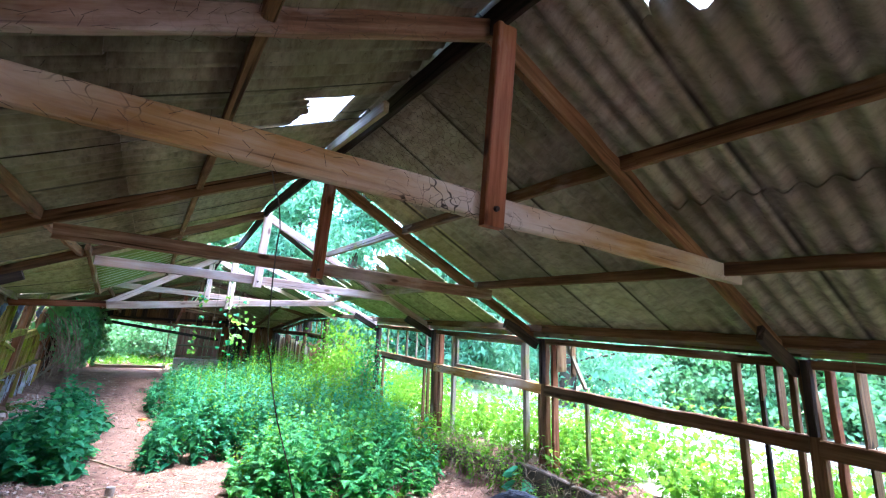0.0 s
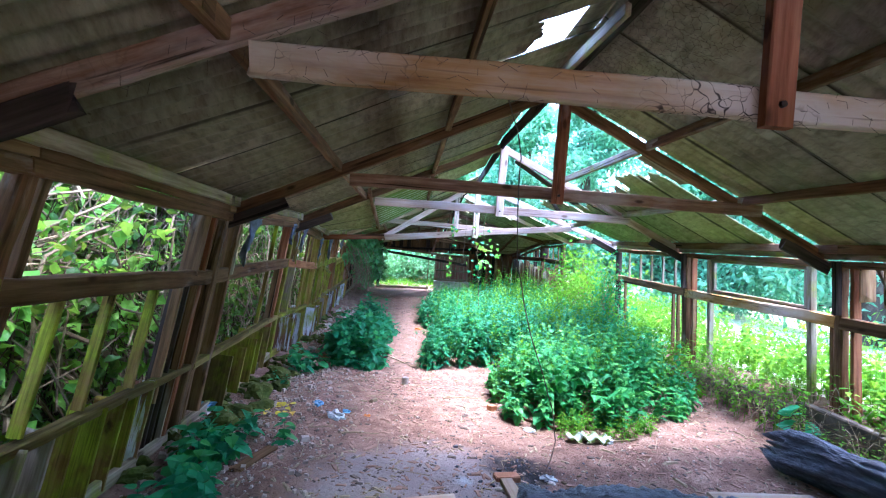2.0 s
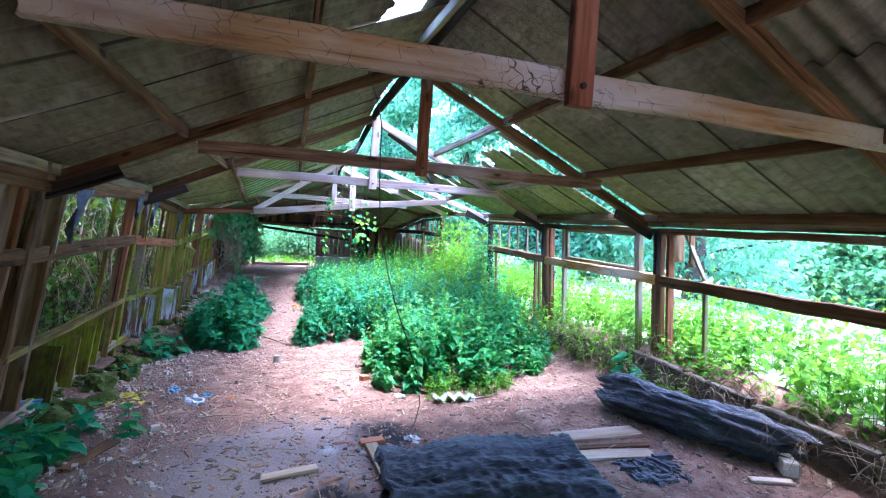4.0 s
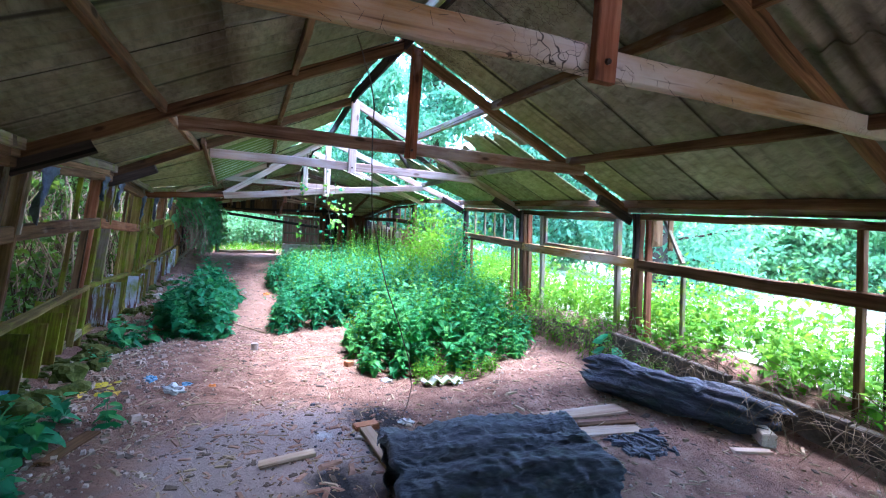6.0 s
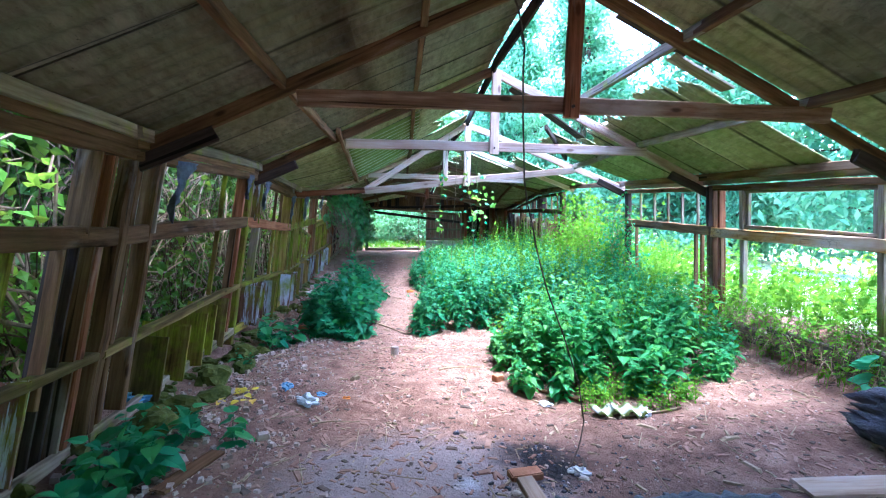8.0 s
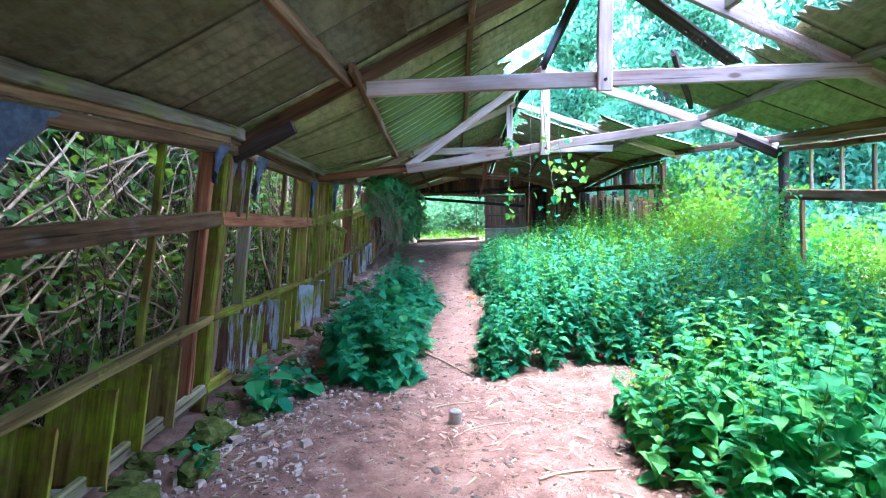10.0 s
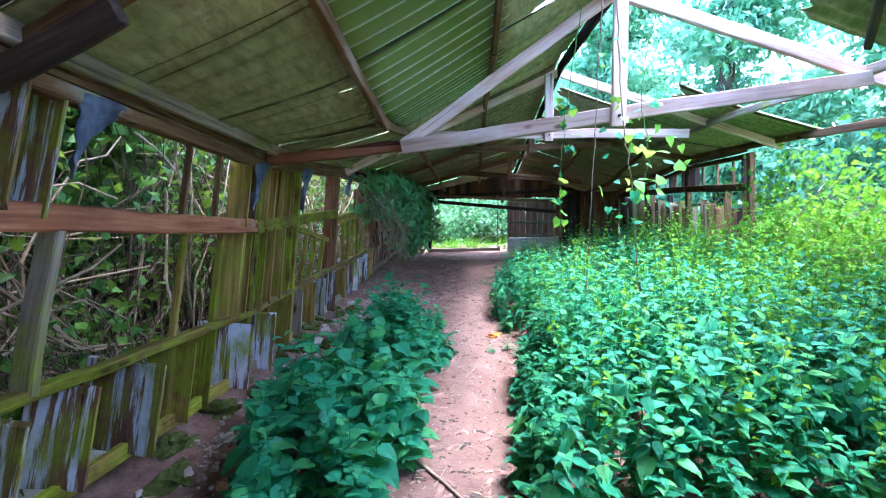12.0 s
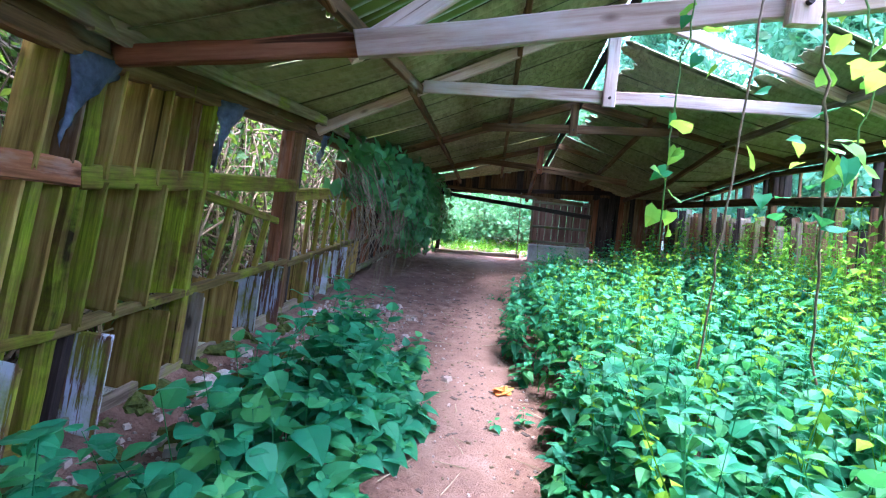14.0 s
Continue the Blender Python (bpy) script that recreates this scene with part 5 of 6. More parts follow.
# ---- charred logs and the fire place ----
def charred_log(label, p0, p1, w, h, seed, blunt=False):
    """A burnt, split log with a ragged hide and broken ends."""
    p0, p1 = Vector(p0), Vector(p1)
    ln = (p1 - p0).length
    nx, nr = (130, 110) if blunt else (100, 60)
    V, F = [], []
    for i in range(nx + 1):
        s = i / nx
        end = min(1.0, 16 * s + 0.72, 16 * (1 - s) + 0.72) if blunt else min(1.0, 7 * s + 0.35, 7 * (1 - s) + 0.35)
        for k in range(nr):
            a = 2 * math.pi * k / nr
            q = Vector((s * ln * 3, math.cos(a) * 1.2, math.sin(a) * 1.2 + seed * 9))
            r = 1 + 0.28 * noise.noise(q * 0.9) + 0.34 * noise.noise(Vector((s * ln * 1.6, math.cos(a) * 3.4, math.sin(a) * 3.4 + seed))) + 0.10 * noise.noise(q * 3) - 0.16 * abs(noise.noise(Vector((s * ln * 2.2, math.cos(a) * 6.5, math.sin(a) * 6.5 + seed)))) - 0.07 * abs(noise.noise(Vector((s * ln * 14, math.cos(a) * 9, math.sin(a) * 9))))
            if blunt:
                # squarer section and a hide split into small charred blocks
                r = (0.45 + 0.55 * r) / (abs(math.cos(a)) ** 4 + abs(math.sin(a)) ** 4) ** 0.25
                r -= 0.16 * abs(noise.noise(Vector((s * ln * 9, math.cos(a) * 10, math.sin(a) * 10)))) + 0.07 * noise.noise(Vector((s * ln * 24, math.cos(a) * 18, math.sin(a) * 18)))
            else:
                r -= 0.16 * abs(noise.noise(Vector((s * ln * 3, math.cos(a) * 8, math.sin(a) * 8 + seed)))) + 0.06 * noise.noise(Vector((s * ln * 16, math.cos(a) * 14, math.sin(a) * 14)))
            r *= end ** 0.6
            x = s * ln + ((0.07 if blunt else 0.26) * noise.noise(Vector((math.cos(a) * 3, math.sin(a) * 3, seed + (5 if s > 0.5 else 0)))) * (1 if s < 0.08 or s > 0.92 else 0.2))
            z = math.sin(a) * h / 2 * r
            V.append((x, math.cos(a) * w / 2 * r, max(z, -0.46 * h)))
    for i in range(nx):
        for k in range(nr):
            a, b = i * nr + k, i * nr + (k + 1) % nr
            F.append((a, b, b + nr, a + nr))
    c0, c1 = len(V), len(V) + 1
    V += [(0.03, 0, 0), (ln - 0.03, 0, 0)]
    tri = [(c0, (k + 1) % nr, k) for k in range(nr)] + [(c1, nx * nr + k, nx * nr + (k + 1) % nr) for k in range(nr)]
    VV, FF = join((np.array(V), np.array(F)), (np.zeros((0, 3)), np.array([(a, b, c) for a, b, c in tri])))
    ob = put("charred_log", smooth(fast_mesh("charred_log", VV, FF, M_CHAR)), None, axes(p0, p1))
    return tagged(ob, label, "log", "charred logs")


def gz(x, y):
    return float(ground_z(x, y))


charred_log("thick charred log slab lying over planks at the fire", (0.97, 2.50, gz(1.0, 2.5) + 0.18), (2.22, 2.30, gz(2.2, 2.4) + 0.18), 0.82, 0.42, 1, True)
charred_log("long charred split log lying beside the wall foot", (3.48, 3.82, gz(3.5, 3.8) + 0.16), (4.10, 2.42, gz(4.1, 2.4) + 0.13), 0.42, 0.36, 2)
tagged(beam("charred_stick", (4.0, 2.75, gz(4, 2.7) + 0.06), (4.28, 2.42, gz(4.2, 2.4) + 0.05), 0.08, 0.06, M_CHAR, ragged=0.03), "blackened stick beside the charred log", "stick")


def plank(label, p0, p1, w, h, mat=M_FRESH, lift=0.0, roll=0.0):
    a = (*p0, gz(*p0) + h / 2 + 0.004 + lift)
    b = (*p1, gz(*p1) + h / 2 + 0.004 + lift)
    return tagged(beam("plank", a, b, w, h, mat, ragged=0.015, roll=roll), label, "plank", "loose planks")


plank("short pale offcut lying on the ash", (0.30, 3.13), (0.66, 3.19), 0.07, 0.035)
plank("pale plank end sticking out from under the log", (1.08, 3.52), (1.13, 2.85), 0.10, 0.035)
plank("pale plank beside the charred log", (2.58, 3.26), (3.36, 3.22), 0.17, 0.022)
plank("pale plank lying flat on the earth", (2.55, 2.93), (3.22, 2.86), 0.13, 0.022)
plank("dark half-burnt batten under the planks", (2.5, 3.08), (3.3, 3.0), 0.06, 0.02, M_OLD)
plank("splintered pale batten on the earth", (3.66, 2.36), (3.90, 2.24), 0.06, 0.02)
plank("thin weathered slat beside the nettles", (1.55, 4.88), (1.86, 4.62), 0.035, 0.02, M_OLD)
plank("old grey board along the wall foot", (-0.95, 3.5), (-0.8, 3.95), 0.10, 0.02, M_OLD)
plank("grey plank end near the fire", (0.02, 2.72), (0.22, 2.68), 0.12, 0.03)


def brick(label, x, y, rz, mat, size=(0.215, 0.10, 0.065), cat="brick"):
    bm = bmesh.new()
    bmesh.ops.create_cube(bm, size=1, matrix=Matrix.Diagonal((*size, 1)))
    bmesh.ops.bevel(bm, geom=bm.edges[:], offset=0.006, segments=2, affect="EDGES")
    for v in bm.verts:
        v.co += Vector((1, 1, 1)) * 0.004 * noise.noise(v.co * 30)
    me = bpy.data.meshes.new("brick")
    bm.to_mesh(me)
    bm.free()
    me.materials.append(mat)
    return tagged(put("brick", me, None, pose(x, y, gz(x, y) + size[2] / 2 - 0.004, 0, 0, rz)), label, cat, "loose bricks")


brick("pale broken brick standing by the charred log", 4.02, 2.37, 55, M_PALEBRICK, (0.2, 0.11, 0.10))
brick("pale block on the earth below the wall", 3.98, 3.05, 20, M_PALEBRICK, (0.30, 0.12, 0.04))
brick("red half brick at the edge of the nettles", 1.27, 5.2, 30, M_BRICK, (0.09, 0.08, 0.06))
brick("orange brick at the fire", 1.10, 3.58, 10, M_BRICK, (0.2, 0.09, 0.05))
for x, y, sc, mat, lab in ((-1.05, 7.75, 0.12, M_BRICK, "orange stone by the nettles"), (-0.93, 7.82, 0.09, M_PALEBRICK, "pale stone by the nettles"), (1.0, 3.4, 0.05, M_PALEBRICK, "pale stone in the ash"), (1.45, 3.55, 0.05, M_PALEBRICK, "pale stone in the ash"), (4.08, 2.62, 0.07, M_PALEBRICK, "pale pebble below the log")):
    tagged(put("stone", lump((sc * 1.3, sc, sc * 0.7), mat, x * 10), None, pose(x, y, gz(x, y) - 0.01)), lab, "stone")
# mossy rubble footing under the left wall
rr = random.Random(9)
for k in range(46):
    y = 2.6 + k * 0.21 + rr.uniform(-0.05, 0.05)
    x = -1.56 + rr.uniform(-0.06, 0.2)
    sc = rr.uniform(0.08, 0.18)
    tagged(put("footing_stone", lump((sc * 1.5, sc, sc * 0.8), M_STONE if k % 9 else M_PALEBRICK, k, 0.9, 3, 2.4), None, pose(x, y, gz(x, y) - 0.05, 0, 0, rr.uniform(0, 180))), "mossy rubble stone at the wall foot", "stone", "footing stones")

for k, (x, y, sc) in enumerate(((-1.32, 4.62, 0.26), (-1.20, 4.95, 0.22), (-1.34, 5.3, 0.30), (-1.22, 5.7, 0.24), (-1.36, 6.1, 0.30), (-1.25, 6.5, 0.2), (-1.36, 4.2, 0.3), (-1.30, 9.0, 0.18), (-1.25, 9.6, 0.2), (-1.32, 10.3, 0.2), (-1.2, 10.9, 0.16))):
    tagged(put("boulder", lump((sc * 1.1, sc * 0.9, sc * 0.75), M_STONE, k + 60, 0.5, 3, 2.2), None, pose(x, y, gz(x, y) - 0.06, 0, 0, 40 * k)), "moss-covered rubble stone against the wall", "stone", "mossy rubble")

# ---- scraps on the floor ----
rng = np.random.default_rng(301)


def scatter(name, label, n, box, size, mat, seed, aspect=(1, 0.6, 0.35), keep=None, category="litter"):
    """Small flat chips lying about, as one object."""
    rng = np.random.default_rng(seed)
    x, y = rng.uniform(box[0], box[1], n), rng.uniform(box[2], box[3], n)
    if keep is not None:
        k = keep(x, y) > rng.uniform(0, 1, n)
        x, y = x[k], y[k]
        n = len(x)
    s = np.exp(rng.normal(0, 0.45, n)) * size
    yaw = rng.uniform(0, np.pi, n)
    C = np.array([(-1, -1, -1), (1, -1, -1), (1, 1, -1), (-1, 1, -1), (-.7, -.7, 1), (.7, -.7, 1), (.7, .7, 1), (-.7, .7, 1)]) * 0.5 * aspect
    C = C[None] * s[:, None, None] * (1 + 0.25 * rng.uniform(-1, 1, (n, 8, 1)))
    X = C[..., 0] * np.cos(yaw)[:, None] - C[..., 1] * np.sin(yaw)[:, None] + x[:, None]
    Y = C[..., 0] * np.sin(yaw)[:, None] + C[..., 1] * np.cos(yaw)[:, None] + y[:, None]
    Z = C[..., 2] + (ground_z(x, y) + 0.3 * aspect[2] * s)[:, None]
    Q = np.array([(4, 5, 6, 7), (0, 1, 5, 4), (1, 2, 6, 5), (2, 3, 7, 6), (3, 0, 4, 7)])
    F = (Q[None] + (np.arange(n) * 8)[:, None, None]).reshape(-1, 4)
    ob = new(name, fast_mesh(name, np.stack([X, Y, Z], -1).reshape(-1, 3), F, mat))
    return tagged(ob, label, category, kind="stuff")


scatter("wood_chips", "pale wood chips and splinters strewn on the earth", 1500, (-1.3, 4.2, 1.5, 8), 0.026, M_STRAW, 302, (1.7, 0.35, 0.2))
scatter("gravel", "grey and pale gravel along the wall foot", 3400, (-1.5, -0.2, 2.5, 13), 0.026, M_CHIP, 303, (1, 0.8, 0.6), lambda x, y: np.clip((-0.2 - x) / 1.0, 0, 1))
scatter("gravel", "small dark crumbs of earth and bark", 5200, (-1.4, 4.3, 1.5, 17), 0.012, M_STEM, 304, (1.3, 0.7, 0.5))
scatter("leaf_litter", "brown leaf litter and bark scraps on the earth", 6800, (-1.4, 4.3, 1.5, 14), 0.022, M_BARK, 308, (1.4, 0.7, 0.15), lambda x, y: 0.35 + 0.5 * np.sin(2.1 * x + 1.3 * y) ** 2)
scatter("bark_chips", "red-brown bark chips and wood flakes on the earth", 6500, (-1.3, 4.2, 2.2, 9), 0.026, M_BARKCHIP, 311, (1.7, 0.55, 0.16), lambda x, y: 0.3 + 0.6 * np.sin(1.1 * x + 0.9 * y + 1) ** 2)
scatter("gravel", "pale crumbs over the earth", 4200, (-1.3, 4.2, 1.5, 17), 0.013, M_CHIP, 305, (1, 0.8, 0.5))
scatter("charcoal", "charcoal lumps and ash round the fire", 700, (0.4, 2.0, 2.3, 4.2), 0.012, M_CHAR, 306, (1.2, 0.8, 0.6), lambda x, y: np.exp(-(((x - 1.15) / 0.5) ** 2 + ((y - 3.5) / 0.5) ** 2)), "charcoal")
scatter("charcoal", "burnt black sticks beside the planks", 160, (2.8, 3.25, 2.5, 2.8), 0.04, M_CHAR, 307, (1.6, 0.4, 0.4), None, "charcoal")
n = 420
x, y = rng.uniform(-1.2, 4.2, n), rng.uniform(2, 13, n)
yaw, ln = rng.uniform(0, np.pi, n), rng.uniform(0.06, 0.3, n)
z = ground_z(x, y) + 0.008
s = np.linspace(-0.5, 0.5, 4)[None, :]
P = np.stack([x[:, None] + np.cos(yaw)[:, None] * ln[:, None] * s, y[:, None] + np.sin(yaw)[:, None] * ln[:, None] * s, z[:, None] + rng.uniform(0, 0.006, (n, 4))], -1)
twigs = new("twigs", fast_mesh("twigs", *tubes(P, np.tile([0.004, 0.0025], (n, 1)), 4), M_STRAW))
tagged(twigs, "dry twigs and straw strewn over the floor", "twigs", kind="stuff")
n = 420
x, y = rng.uniform(4.05, 4.5, n), rng.uniform(1.5, 6.5, n)
P = np.stack([x, y, ground_z(x, y) + 0.0 * x + 0.12], -1)[:, None] + np.linspace(0, 1, 5)[None, :, None] * np.stack([-rng.uniform(0.05, 0.4, n), rng.normal(0, 0.3, n), -rng.uniform(0.0, 0.15, n)], -1)[:, None]
P[..., 2] += 0.12 * np.sin(np.linspace(0, 1, 5) * np.pi)[None, :] + rng.uniform(0, 0.15, (n, 1))
straw = new("dead_grass", fast_mesh("dead_grass", *tubes(P, np.tile([0.004, 0.002], (n, 1)), 3), M_STEM))
tagged(straw, "dead grass stems hanging over the edging", "dead grass", kind="stuff")


def stick(label, pts, r, mat=M_STEM):
    ob = new("stick", smooth(fast_mesh("stick", *tubes([pts], [(r, r * 0.6)], 6), mat)))
    return tagged(ob, label, "stick", "fallen sticks")


for lab, (x0, y0), (x1, y1), r in (("thin dry stick lying across the path", (-0.06, 8.06), (0.46, 7.45), 0.011), ("dry stick on the earth", (0.1, 6.75), (0.45, 6.9), 0.008), ("dry stick beside the nettles", (0.75, 5.6), (1.25, 5.75), 0.009), ("bent twig on the earth", (0.35, 6.3), (0.75, 6.5), 0.006), ("pale stick lying by the nettles", (2.0, 4.25), (2.5, 4.35), 0.012), ("thin pale stick on the earth", (-0.3, 4.4), (0.05, 4.5), 0.007), ("dry stick near the nettles", (0.75, 7.7), (1.3, 8.0), 0.008)):
    q = np.linspace(0, 1, 7)
    xs, ys = x0 + (x1 - x0) * q, y0 + (y1 - y0) * q + 0.02 * np.sin(5 * q)
    stick(lab, np.stack([xs, ys, ground_z(xs, ys) + r], -1), r, M_STRAW)

# broken pieces of corrugated sheet at the bed's edge
for k, (x, y, rz) in enumerate(((1.96, 4.36, 12), (2.10, 4.32, -8))):
    nu, nv = 24, 3
    V = [(0.24 * (i / nu - 0.5), 0.15 * (j / nv - 0.5) + 0.01 * math.sin(i * 1.7 + k), 0.022 * math.sin(i / nu * 4 * 2 * math.pi / 2 + k) + 0.03) for j in range(nv + 1) for i in range(nu + 1)]
    F = [(j * (nu + 1) + i, j * (nu + 1) + i + 1, (j + 1) * (nu + 1) + i + 1, (j + 1) * (nu + 1) + i) for j in range(nv) for i in range(nu)]
    ob = put("sheet_fragment", smooth(fast_mesh("sheet_fragment", V, F, M_SHEET_PALE)), None, pose(x, y, gz(x, y) + 0.01 + 0.01 * k, 6, 0, rz))
    ob.modifiers.new("thick", "SOLIDIFY").thickness = 0.008
    tagged(ob, "broken pale piece of corrugated cement sheet", "roof sheet", "sheet fragments")
for x, y, sc, mat, lab, nm in ((-0.65, 5.13, 0.11, M_BLUE, "crumpled blue and white wrapper", "wrapper"), (-0.42, 4.85, 0.16, M_WHITEPL, "crumpled clear plastic bottle", "crushed_bottle"), (-0.33, 5.0, 0.07, M_BLUE, "small blue plastic scrap", "wrapper"), (-1.72, 4.62, 0.30, M_BLUE, "crumpled blue plastic bag under the wall", "plastic_bag"), (2.22, 4.30, 0.12, M_WHITEPL, "crushed clear plastic cup", "plastic_cup"), (1.55, 4.62, 0.09, M_WHITEPL, "pale plastic lid on the earth", "plastic_scrap"), (0.90, 8.2, 0.16, M_WHITEPL, "crumpled clear plastic bag in the nettles", "plastic_bag"), (0.77, 8.24, 0.10, M_ORANGEPL, "orange plastic scrap in the nettles", "plastic_scrap"), (0.55, 10.75, 0.12, M_ORANGEPL, "faded red plastic scrap on the path", "plastic_scrap"), (-0.1, 4.9, 0.05, M_ORANGEPL, "small orange scrap on the earth", "plastic_scrap"), (1.45, 3.62, 0.10, M_WHITEPL, "pale scrap of paper in the ash", "paper_scrap")):
    tagged(put(nm, lump((sc * 1.2, sc * 0.8, sc * 0.45), mat, x * 5 + y, 0.9, 3, 4.0), None, pose(x, y, gz(x, y) - 0.005, 0, 0, x * 100)), lab, "litter")
# a dented tin can
bm = bmesh.new()
bmesh.ops.create_cone(bm, cap_ends=True, segments=20, radius1=0.045, radius2=0.045, depth=0.10)
bmesh.ops.bevel(bm, geom=[e for e in bm.edges if e.calc_face_angle(0) > 1], offset=0.005, segments=2, affect="EDGES")
me = bpy.data.meshes.new("tin_can")
bm.to_mesh(me)
bm.free()
me.materials.append(M_TIN)
tagged(put("tin_can", me, None, pose(0.29, 6.5, gz(0.29, 6.5) + 0.048, 0, 4, 20)), "dull tin can standing on the earth", "can")
o = np.stack([rng.uniform(-1.15, -0.85, 14), rng.uniform(4.8, 5.15, 14), np.zeros(14)], -1)
o[:, 2] = ground_z(o[:, 0], o[:, 1]) + 0.02
yl = new("fallen_leaves", fast_mesh("fallen_leaves", *leaves(o, rand_dirs(rng, 14) * (1, 1, 0.1), np.tile([0, 0, 1.0], (14, 1)), rng.uniform(0.06, 0.10, 14), 1.3), M_YELLOWLEAF))
tagged(yl, "fallen yellow leaves by the wall", "leaves", kind="stuff")


rs = np.random.default_rng(91)
nettle_bed("weeds", "big-leaved dark green weeds against the wall", lambda x, y: 0.9 + 0 * x, (-1.4, -1.0, 6.6, 7.15), 40, 0.2, 0.5, M_NETTLE, 0.13, 18, 5, category="weeds", width=1.4)
nettle_bed("weeds", "lone seedling weed at the path edge", lambda x, y: 0.9 + 0 * x, (0.62, 0.78, 8.6, 8.85), 150, 0.1, 0.22, M_NETTLE, 0.10, 19, 4, category="weeds", width=1.2)
dock = thing("dock_plant", (4.0, 4.15, gz(4.0, 4.15)), "broad-leaved weed with one yellow leaf by the edging", "weed")
for k in range(9):
    yaw, up = rs.uniform(0, 6.28), rs.uniform(0.1, 0.36)
    o = np.array([[4.0 + 0.06 * math.cos(yaw), 4.15 + 0.06 * math.sin(yaw), gz(4.0, 4.15) + up]])
    d = np.array([[math.cos(yaw), math.sin(yaw), -0.2]])
    put("leaf", fast_mesh("leaf", *leaves(o, d, np.array([[-0.3, -0.5, 1.0]]), np.array([rs.uniform(0.11, 0.17)]), 1.1, "heart"), M_YELLOWLEAF if k == 2 else M_NETTLE), dock, None, "bright yellow leaf" if k == 2 else "")
put("stem", fast_mesh("stem", *tubes([np.stack([np.full(5, 4.0), np.full(5, 4.15), gz(4.0, 4.15) + np.linspace(-0.02, 0.38, 5)], -1)], [(0.006, 0.003)], 5), M_GREENSTEM), dock)


# ---- hanging stems and vines ----
def hanging_stem(label, pts, r, mat=M_STEM, leafy=None, seed=0, leaf=(0.045, 0.09)):
    rng = np.random.default_rng(seed)
    c = np.array(pts, dtype=float)
    tt = np.linspace(0, len(c) - 1, 26)
    P = np.stack([np.interp(tt, np.arange(len(c)), c[:, k]) for k in range(3)], -1)
    P[1:-1] = (P[:-2] + P[1:-1] * 2 + P[2:]) / 4
    P[:, :2] += rng.normal(0, 0.006, (26, 2))
    t = thing("hanging_vine", c[0], label, "vine", "hanging vines")
    put("stem", smooth(fast_mesh("stem", *tubes([P], [(r, r * 0.8)], 6), mat)), t)
    if leafy:
        z0, z1, n = leafy
        zz = rng.uniform(z0, z1, n)
        k = np.argmin(np.abs(P[:, 2][None] - zz[:, None]), axis=1)
        o = P[k] + rng.normal(0, 0.05 if leaf[1] < 0.1 else 0.11, (n, 3))
        for a in range(n):
            ax = rand_dirs(rng, 1, -0.5)
            lv = leaves(o[a:a + 1], ax, np.array([[0.1, -0.6, 0.9]]) + rng.normal(0, 0.25, (1, 3)), rng.uniform(*leaf, 1), 1.0, "heart")
            put("leaf", fast_mesh("leaf", *lv, M_NETTLE if a % 3 == 0 else M_VINE), t)
    return t


hanging_stem("thin dark creeper stem trailing from the roof to the floor", [(0.90, 3.85, 3.16), (1.02, 3.92, 2.92), (1.11, 3.95, 2.65), (1.10, 3.95, 2.3), (1.12, 3.93, 1.82), (1.2, 3.97, 1.5), (1.32, 4.0, 1.12), (1.47, 3.95, 0.72), (1.58, 3.9, 0.36), (1.52, 3.8, 0.12), (1.40, 3.68, 0.06)], 0.006, M_BARK)
hanging_stem("leafy climbing stem hanging under the truss", [(1.17, 9.3, 2.9), (1.09, 9.3, 2.3), (1.03, 9.3, 1.8), (1.03, 9.3, 1.1)], 0.004, M_GREENSTEM, (1.15, 2.3, 26), 1, (0.05, 0.09))
hanging_stem("thin reddish hanging stem", [(1.33, 9.3, 2.95), (1.31, 9.3, 2.2), (1.28, 9.3, 1.4), (1.24, 9.3, 0.6)], 0.005, M_STEM)
hanging_stem("leafy vine with heart-shaped leaves hanging from the ridge", [(1.44, 9.3, 2.95), (1.5, 9.3, 2.1), (1.6, 9.3, 1.5), (1.69, 9.3, 0.6)], 0.006, M_STEM, (1.3, 2.6, 20), 2, (0.05, 0.101))
hanging_stem("leafy vine with heart-shaped leaves hanging from the ridge", [(1.75, 9.35, 2.85), (1.66, 9.35, 2.2), (1.74, 9.3, 1.7), (1.62, 9.3, 1.1)], 0.004, M_GREENSTEM, (1.2, 2.1, 44), 3, (0.05, 0.101))


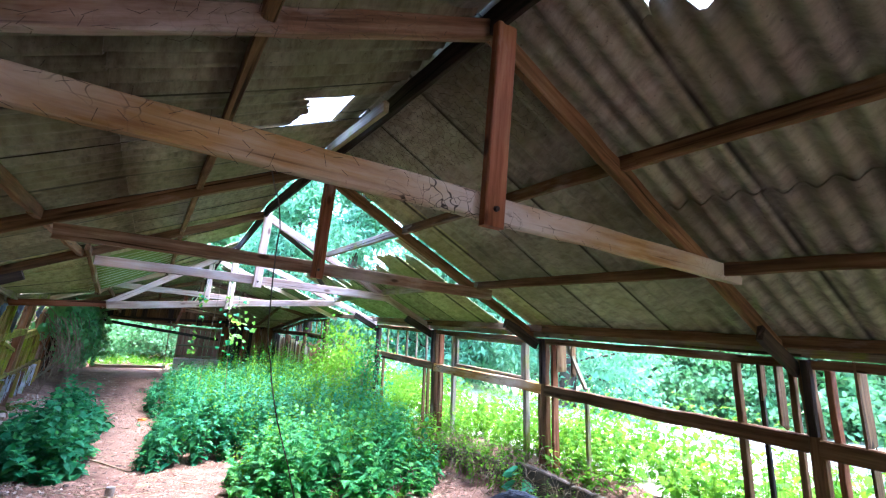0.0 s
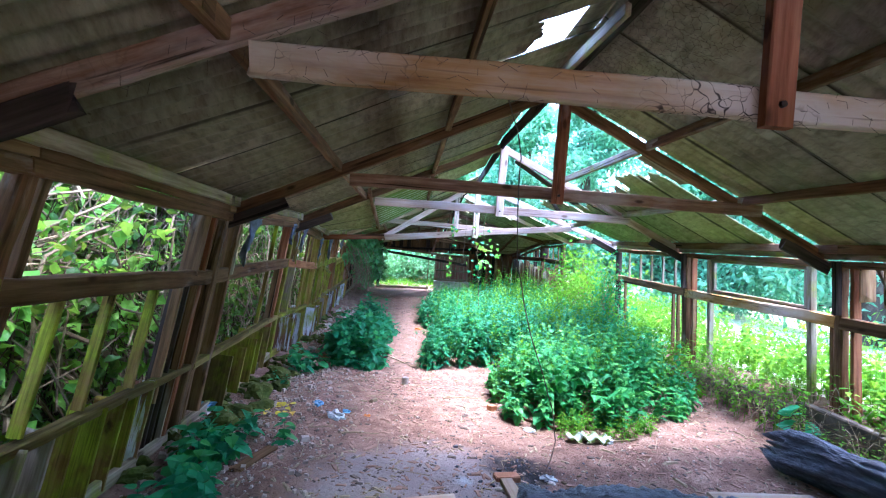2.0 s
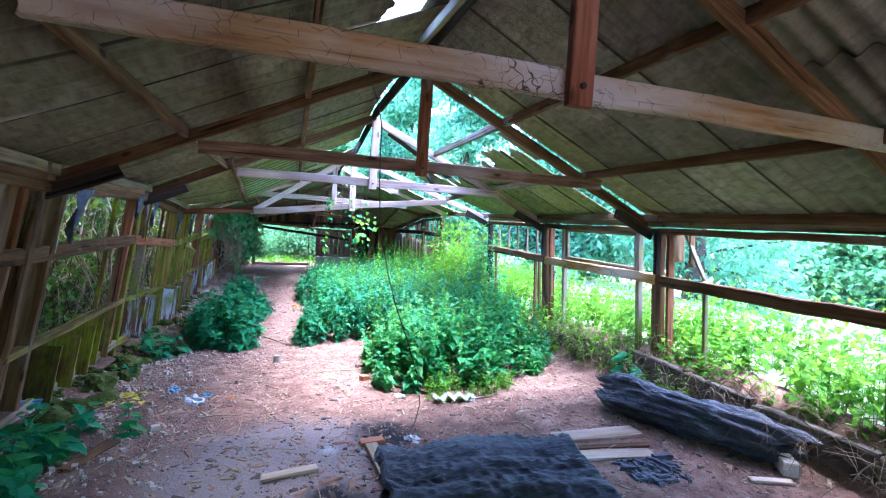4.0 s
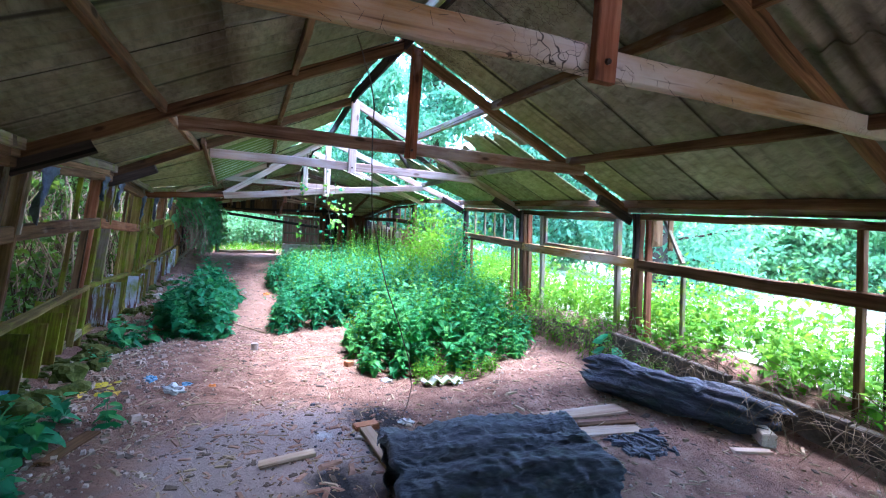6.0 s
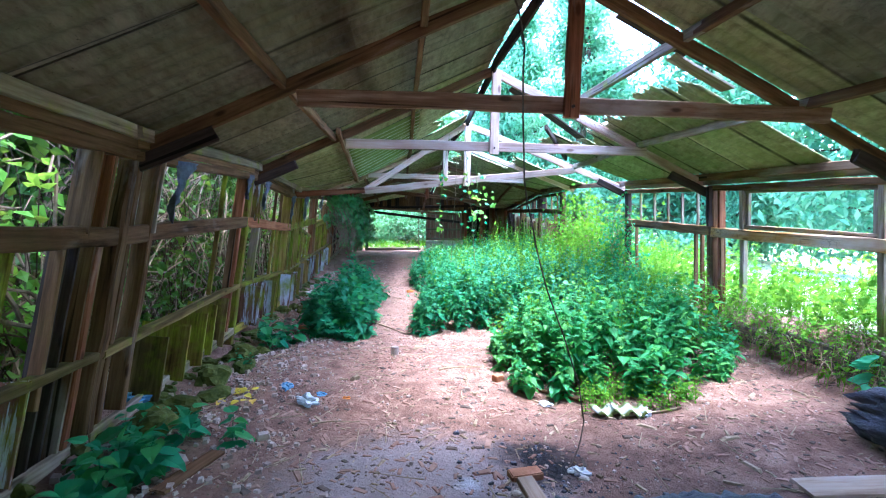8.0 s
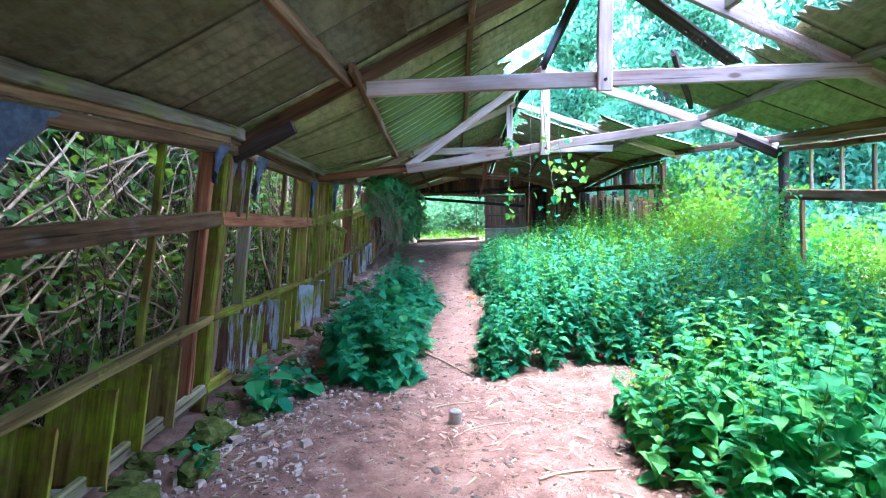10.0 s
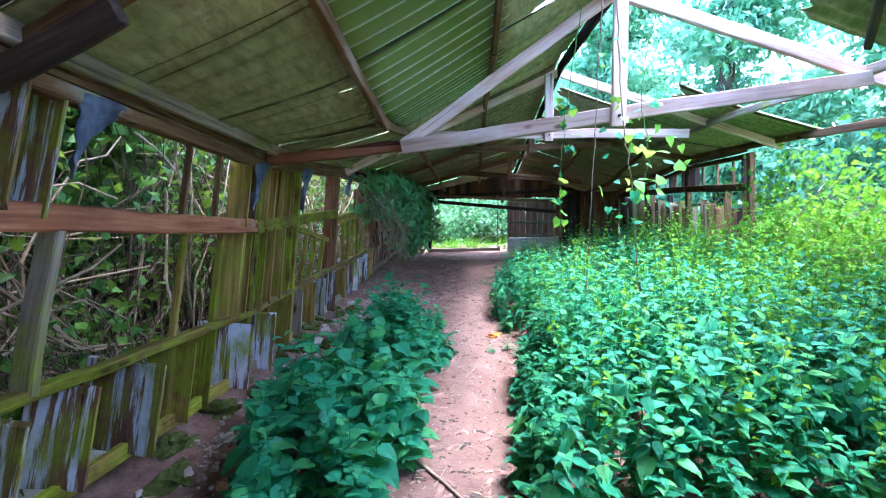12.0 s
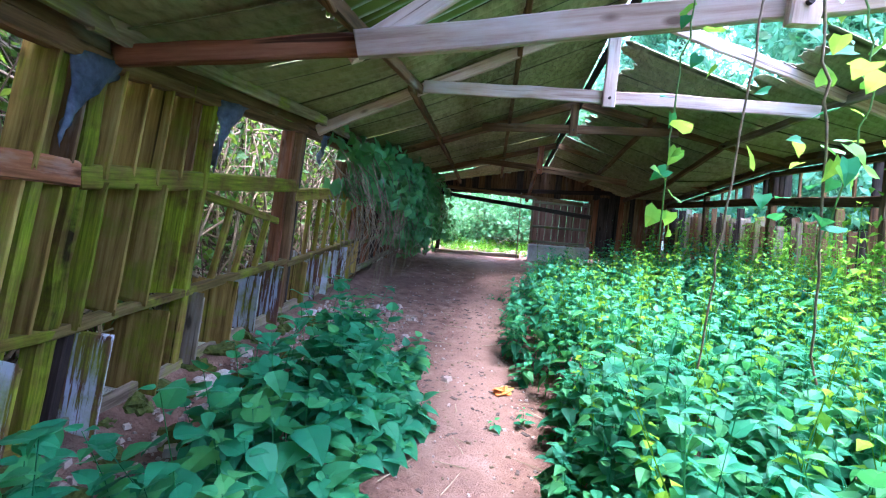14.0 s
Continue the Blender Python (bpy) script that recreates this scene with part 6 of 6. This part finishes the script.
# ---- wire netting ----
def netting(label, corner, u, v, nu, nv, cell=0.055, sag=0.02, seed=0, torn=0.0):
    """Hexagonal wire netting on a patch spanned by u and v, as thin wires."""
    rng = np.random.default_rng(seed)
    c, u, v = np.array(corner, float), np.array(u, float), np.array(v, float)
    lu, lv = np.linalg.norm(u), np.linalg.norm(v)
    u, v = u / lu, v / lv
    w = np.cross(u, v)
    segs = []
    for i in range(nu):
        for j in range(nv):
            a = (i + 0.5 * (j % 2)) * cell
            b = j * cell * 0.75
            if a > lu or b > lv:
                continue
            pts = [(a, b), (a + cell / 2, b + cell * 0.25), (a + cell, b)]
            segs.append((pts[0], pts[1]))
            segs.append((pts[1], pts[2]))
            segs.append((pts[1], (pts[1][0], pts[1][1] + cell * 0.5)))
    S = np.array(segs)
    S = S + rng.normal(0, 0.10 * cell, S.shape)
    S = S[rng.uniform(0, 1, len(S)) > torn]
    bulge = lambda q: sag * np.sin(9 * q[..., 0] + seed) * np.cos(7 * q[..., 1]) + 0.3 * sag * np.sin(31 * q[..., 0] + 17 * q[..., 1])
    P = c + S[..., 0:1] * u + S[..., 1:2] * v + bulge(S)[..., None] * w
    ob = new("wire_netting", fast_mesh("wire_netting", *tubes(P, np.tile([0.0009, 0.0009], (len(P), 1)), 3), M_WIRE))
    return tagged(ob, label, "wire netting", kind="stuff")


netting("rusted wire netting stapled along a collar beam", (-0.3, 1.672, 2.40), (2.6, 0, 0.015), (0, 0.0, 0.14), 48, 3, 0.07, 0.008, 1, 0.7)
netting("rusted wire netting stapled along a rafter", (-0.9, 1.715, 2.23), (2.1, 0, 0.98), (0, 0, 0.12), 40, 3, 0.07, 0.008, 2, 0.7)
netting("rusted wire netting hanging below the ridge", (1.5, 1.7, 3.34), (0, 2.6, 0), (0.5, 0, -0.26), 46, 12, 0.06, 0.03, 3)
netting("wire netting stretched across a truss", (0.0, 12.2, 2.40), (2.4, 0, -0.04), (0.0, 0, 0.5), 44, 14, 0.055, 0.015, 4)
netting("wire netting sagging beside the hanging post", (1.9, 7.1, 2.5), (1.3, 0, 0), (0, 0, 0.32), 24, 8, 0.055, 0.02, 5)

# ---- outside: a pale fallen trunk and brash in the clearing ----
for k, (x0, y0, x1, y1, r) in enumerate(((9.0, 3.2, 12.0, 0.2, 0.22), (9.6, 6.2, 11.0, 4.2, 0.16), (9.5, -0.5, 13.0, -2.5, 0.2))):
    q = np.linspace(0, 1, 9)
    P = np.stack([x0 + (x1 - x0) * q, y0 + (y1 - y0) * q, ground_z(x0 + (x1 - x0) * q, y0 + (y1 - y0) * q) + 0.8 * r + 0.04 * np.sin(6 * q)], -1)
    ob = new("fallen_trunk", smooth(fast_mesh("fallen_trunk", *tubes([P], [(r, r * 0.7)], 12), M_GLASSLOG)))
    tagged(ob, "silvery fallen trunk lying in the clearing", "log", "fallen trunks")
scatter("brash", "pale cut brash lying over the clearing", 2800, (8.6, 17.5, -9, 12), 0.22, M_GLASSLOG, 331, (1.6, 0.16, 0.14), None, "brash")
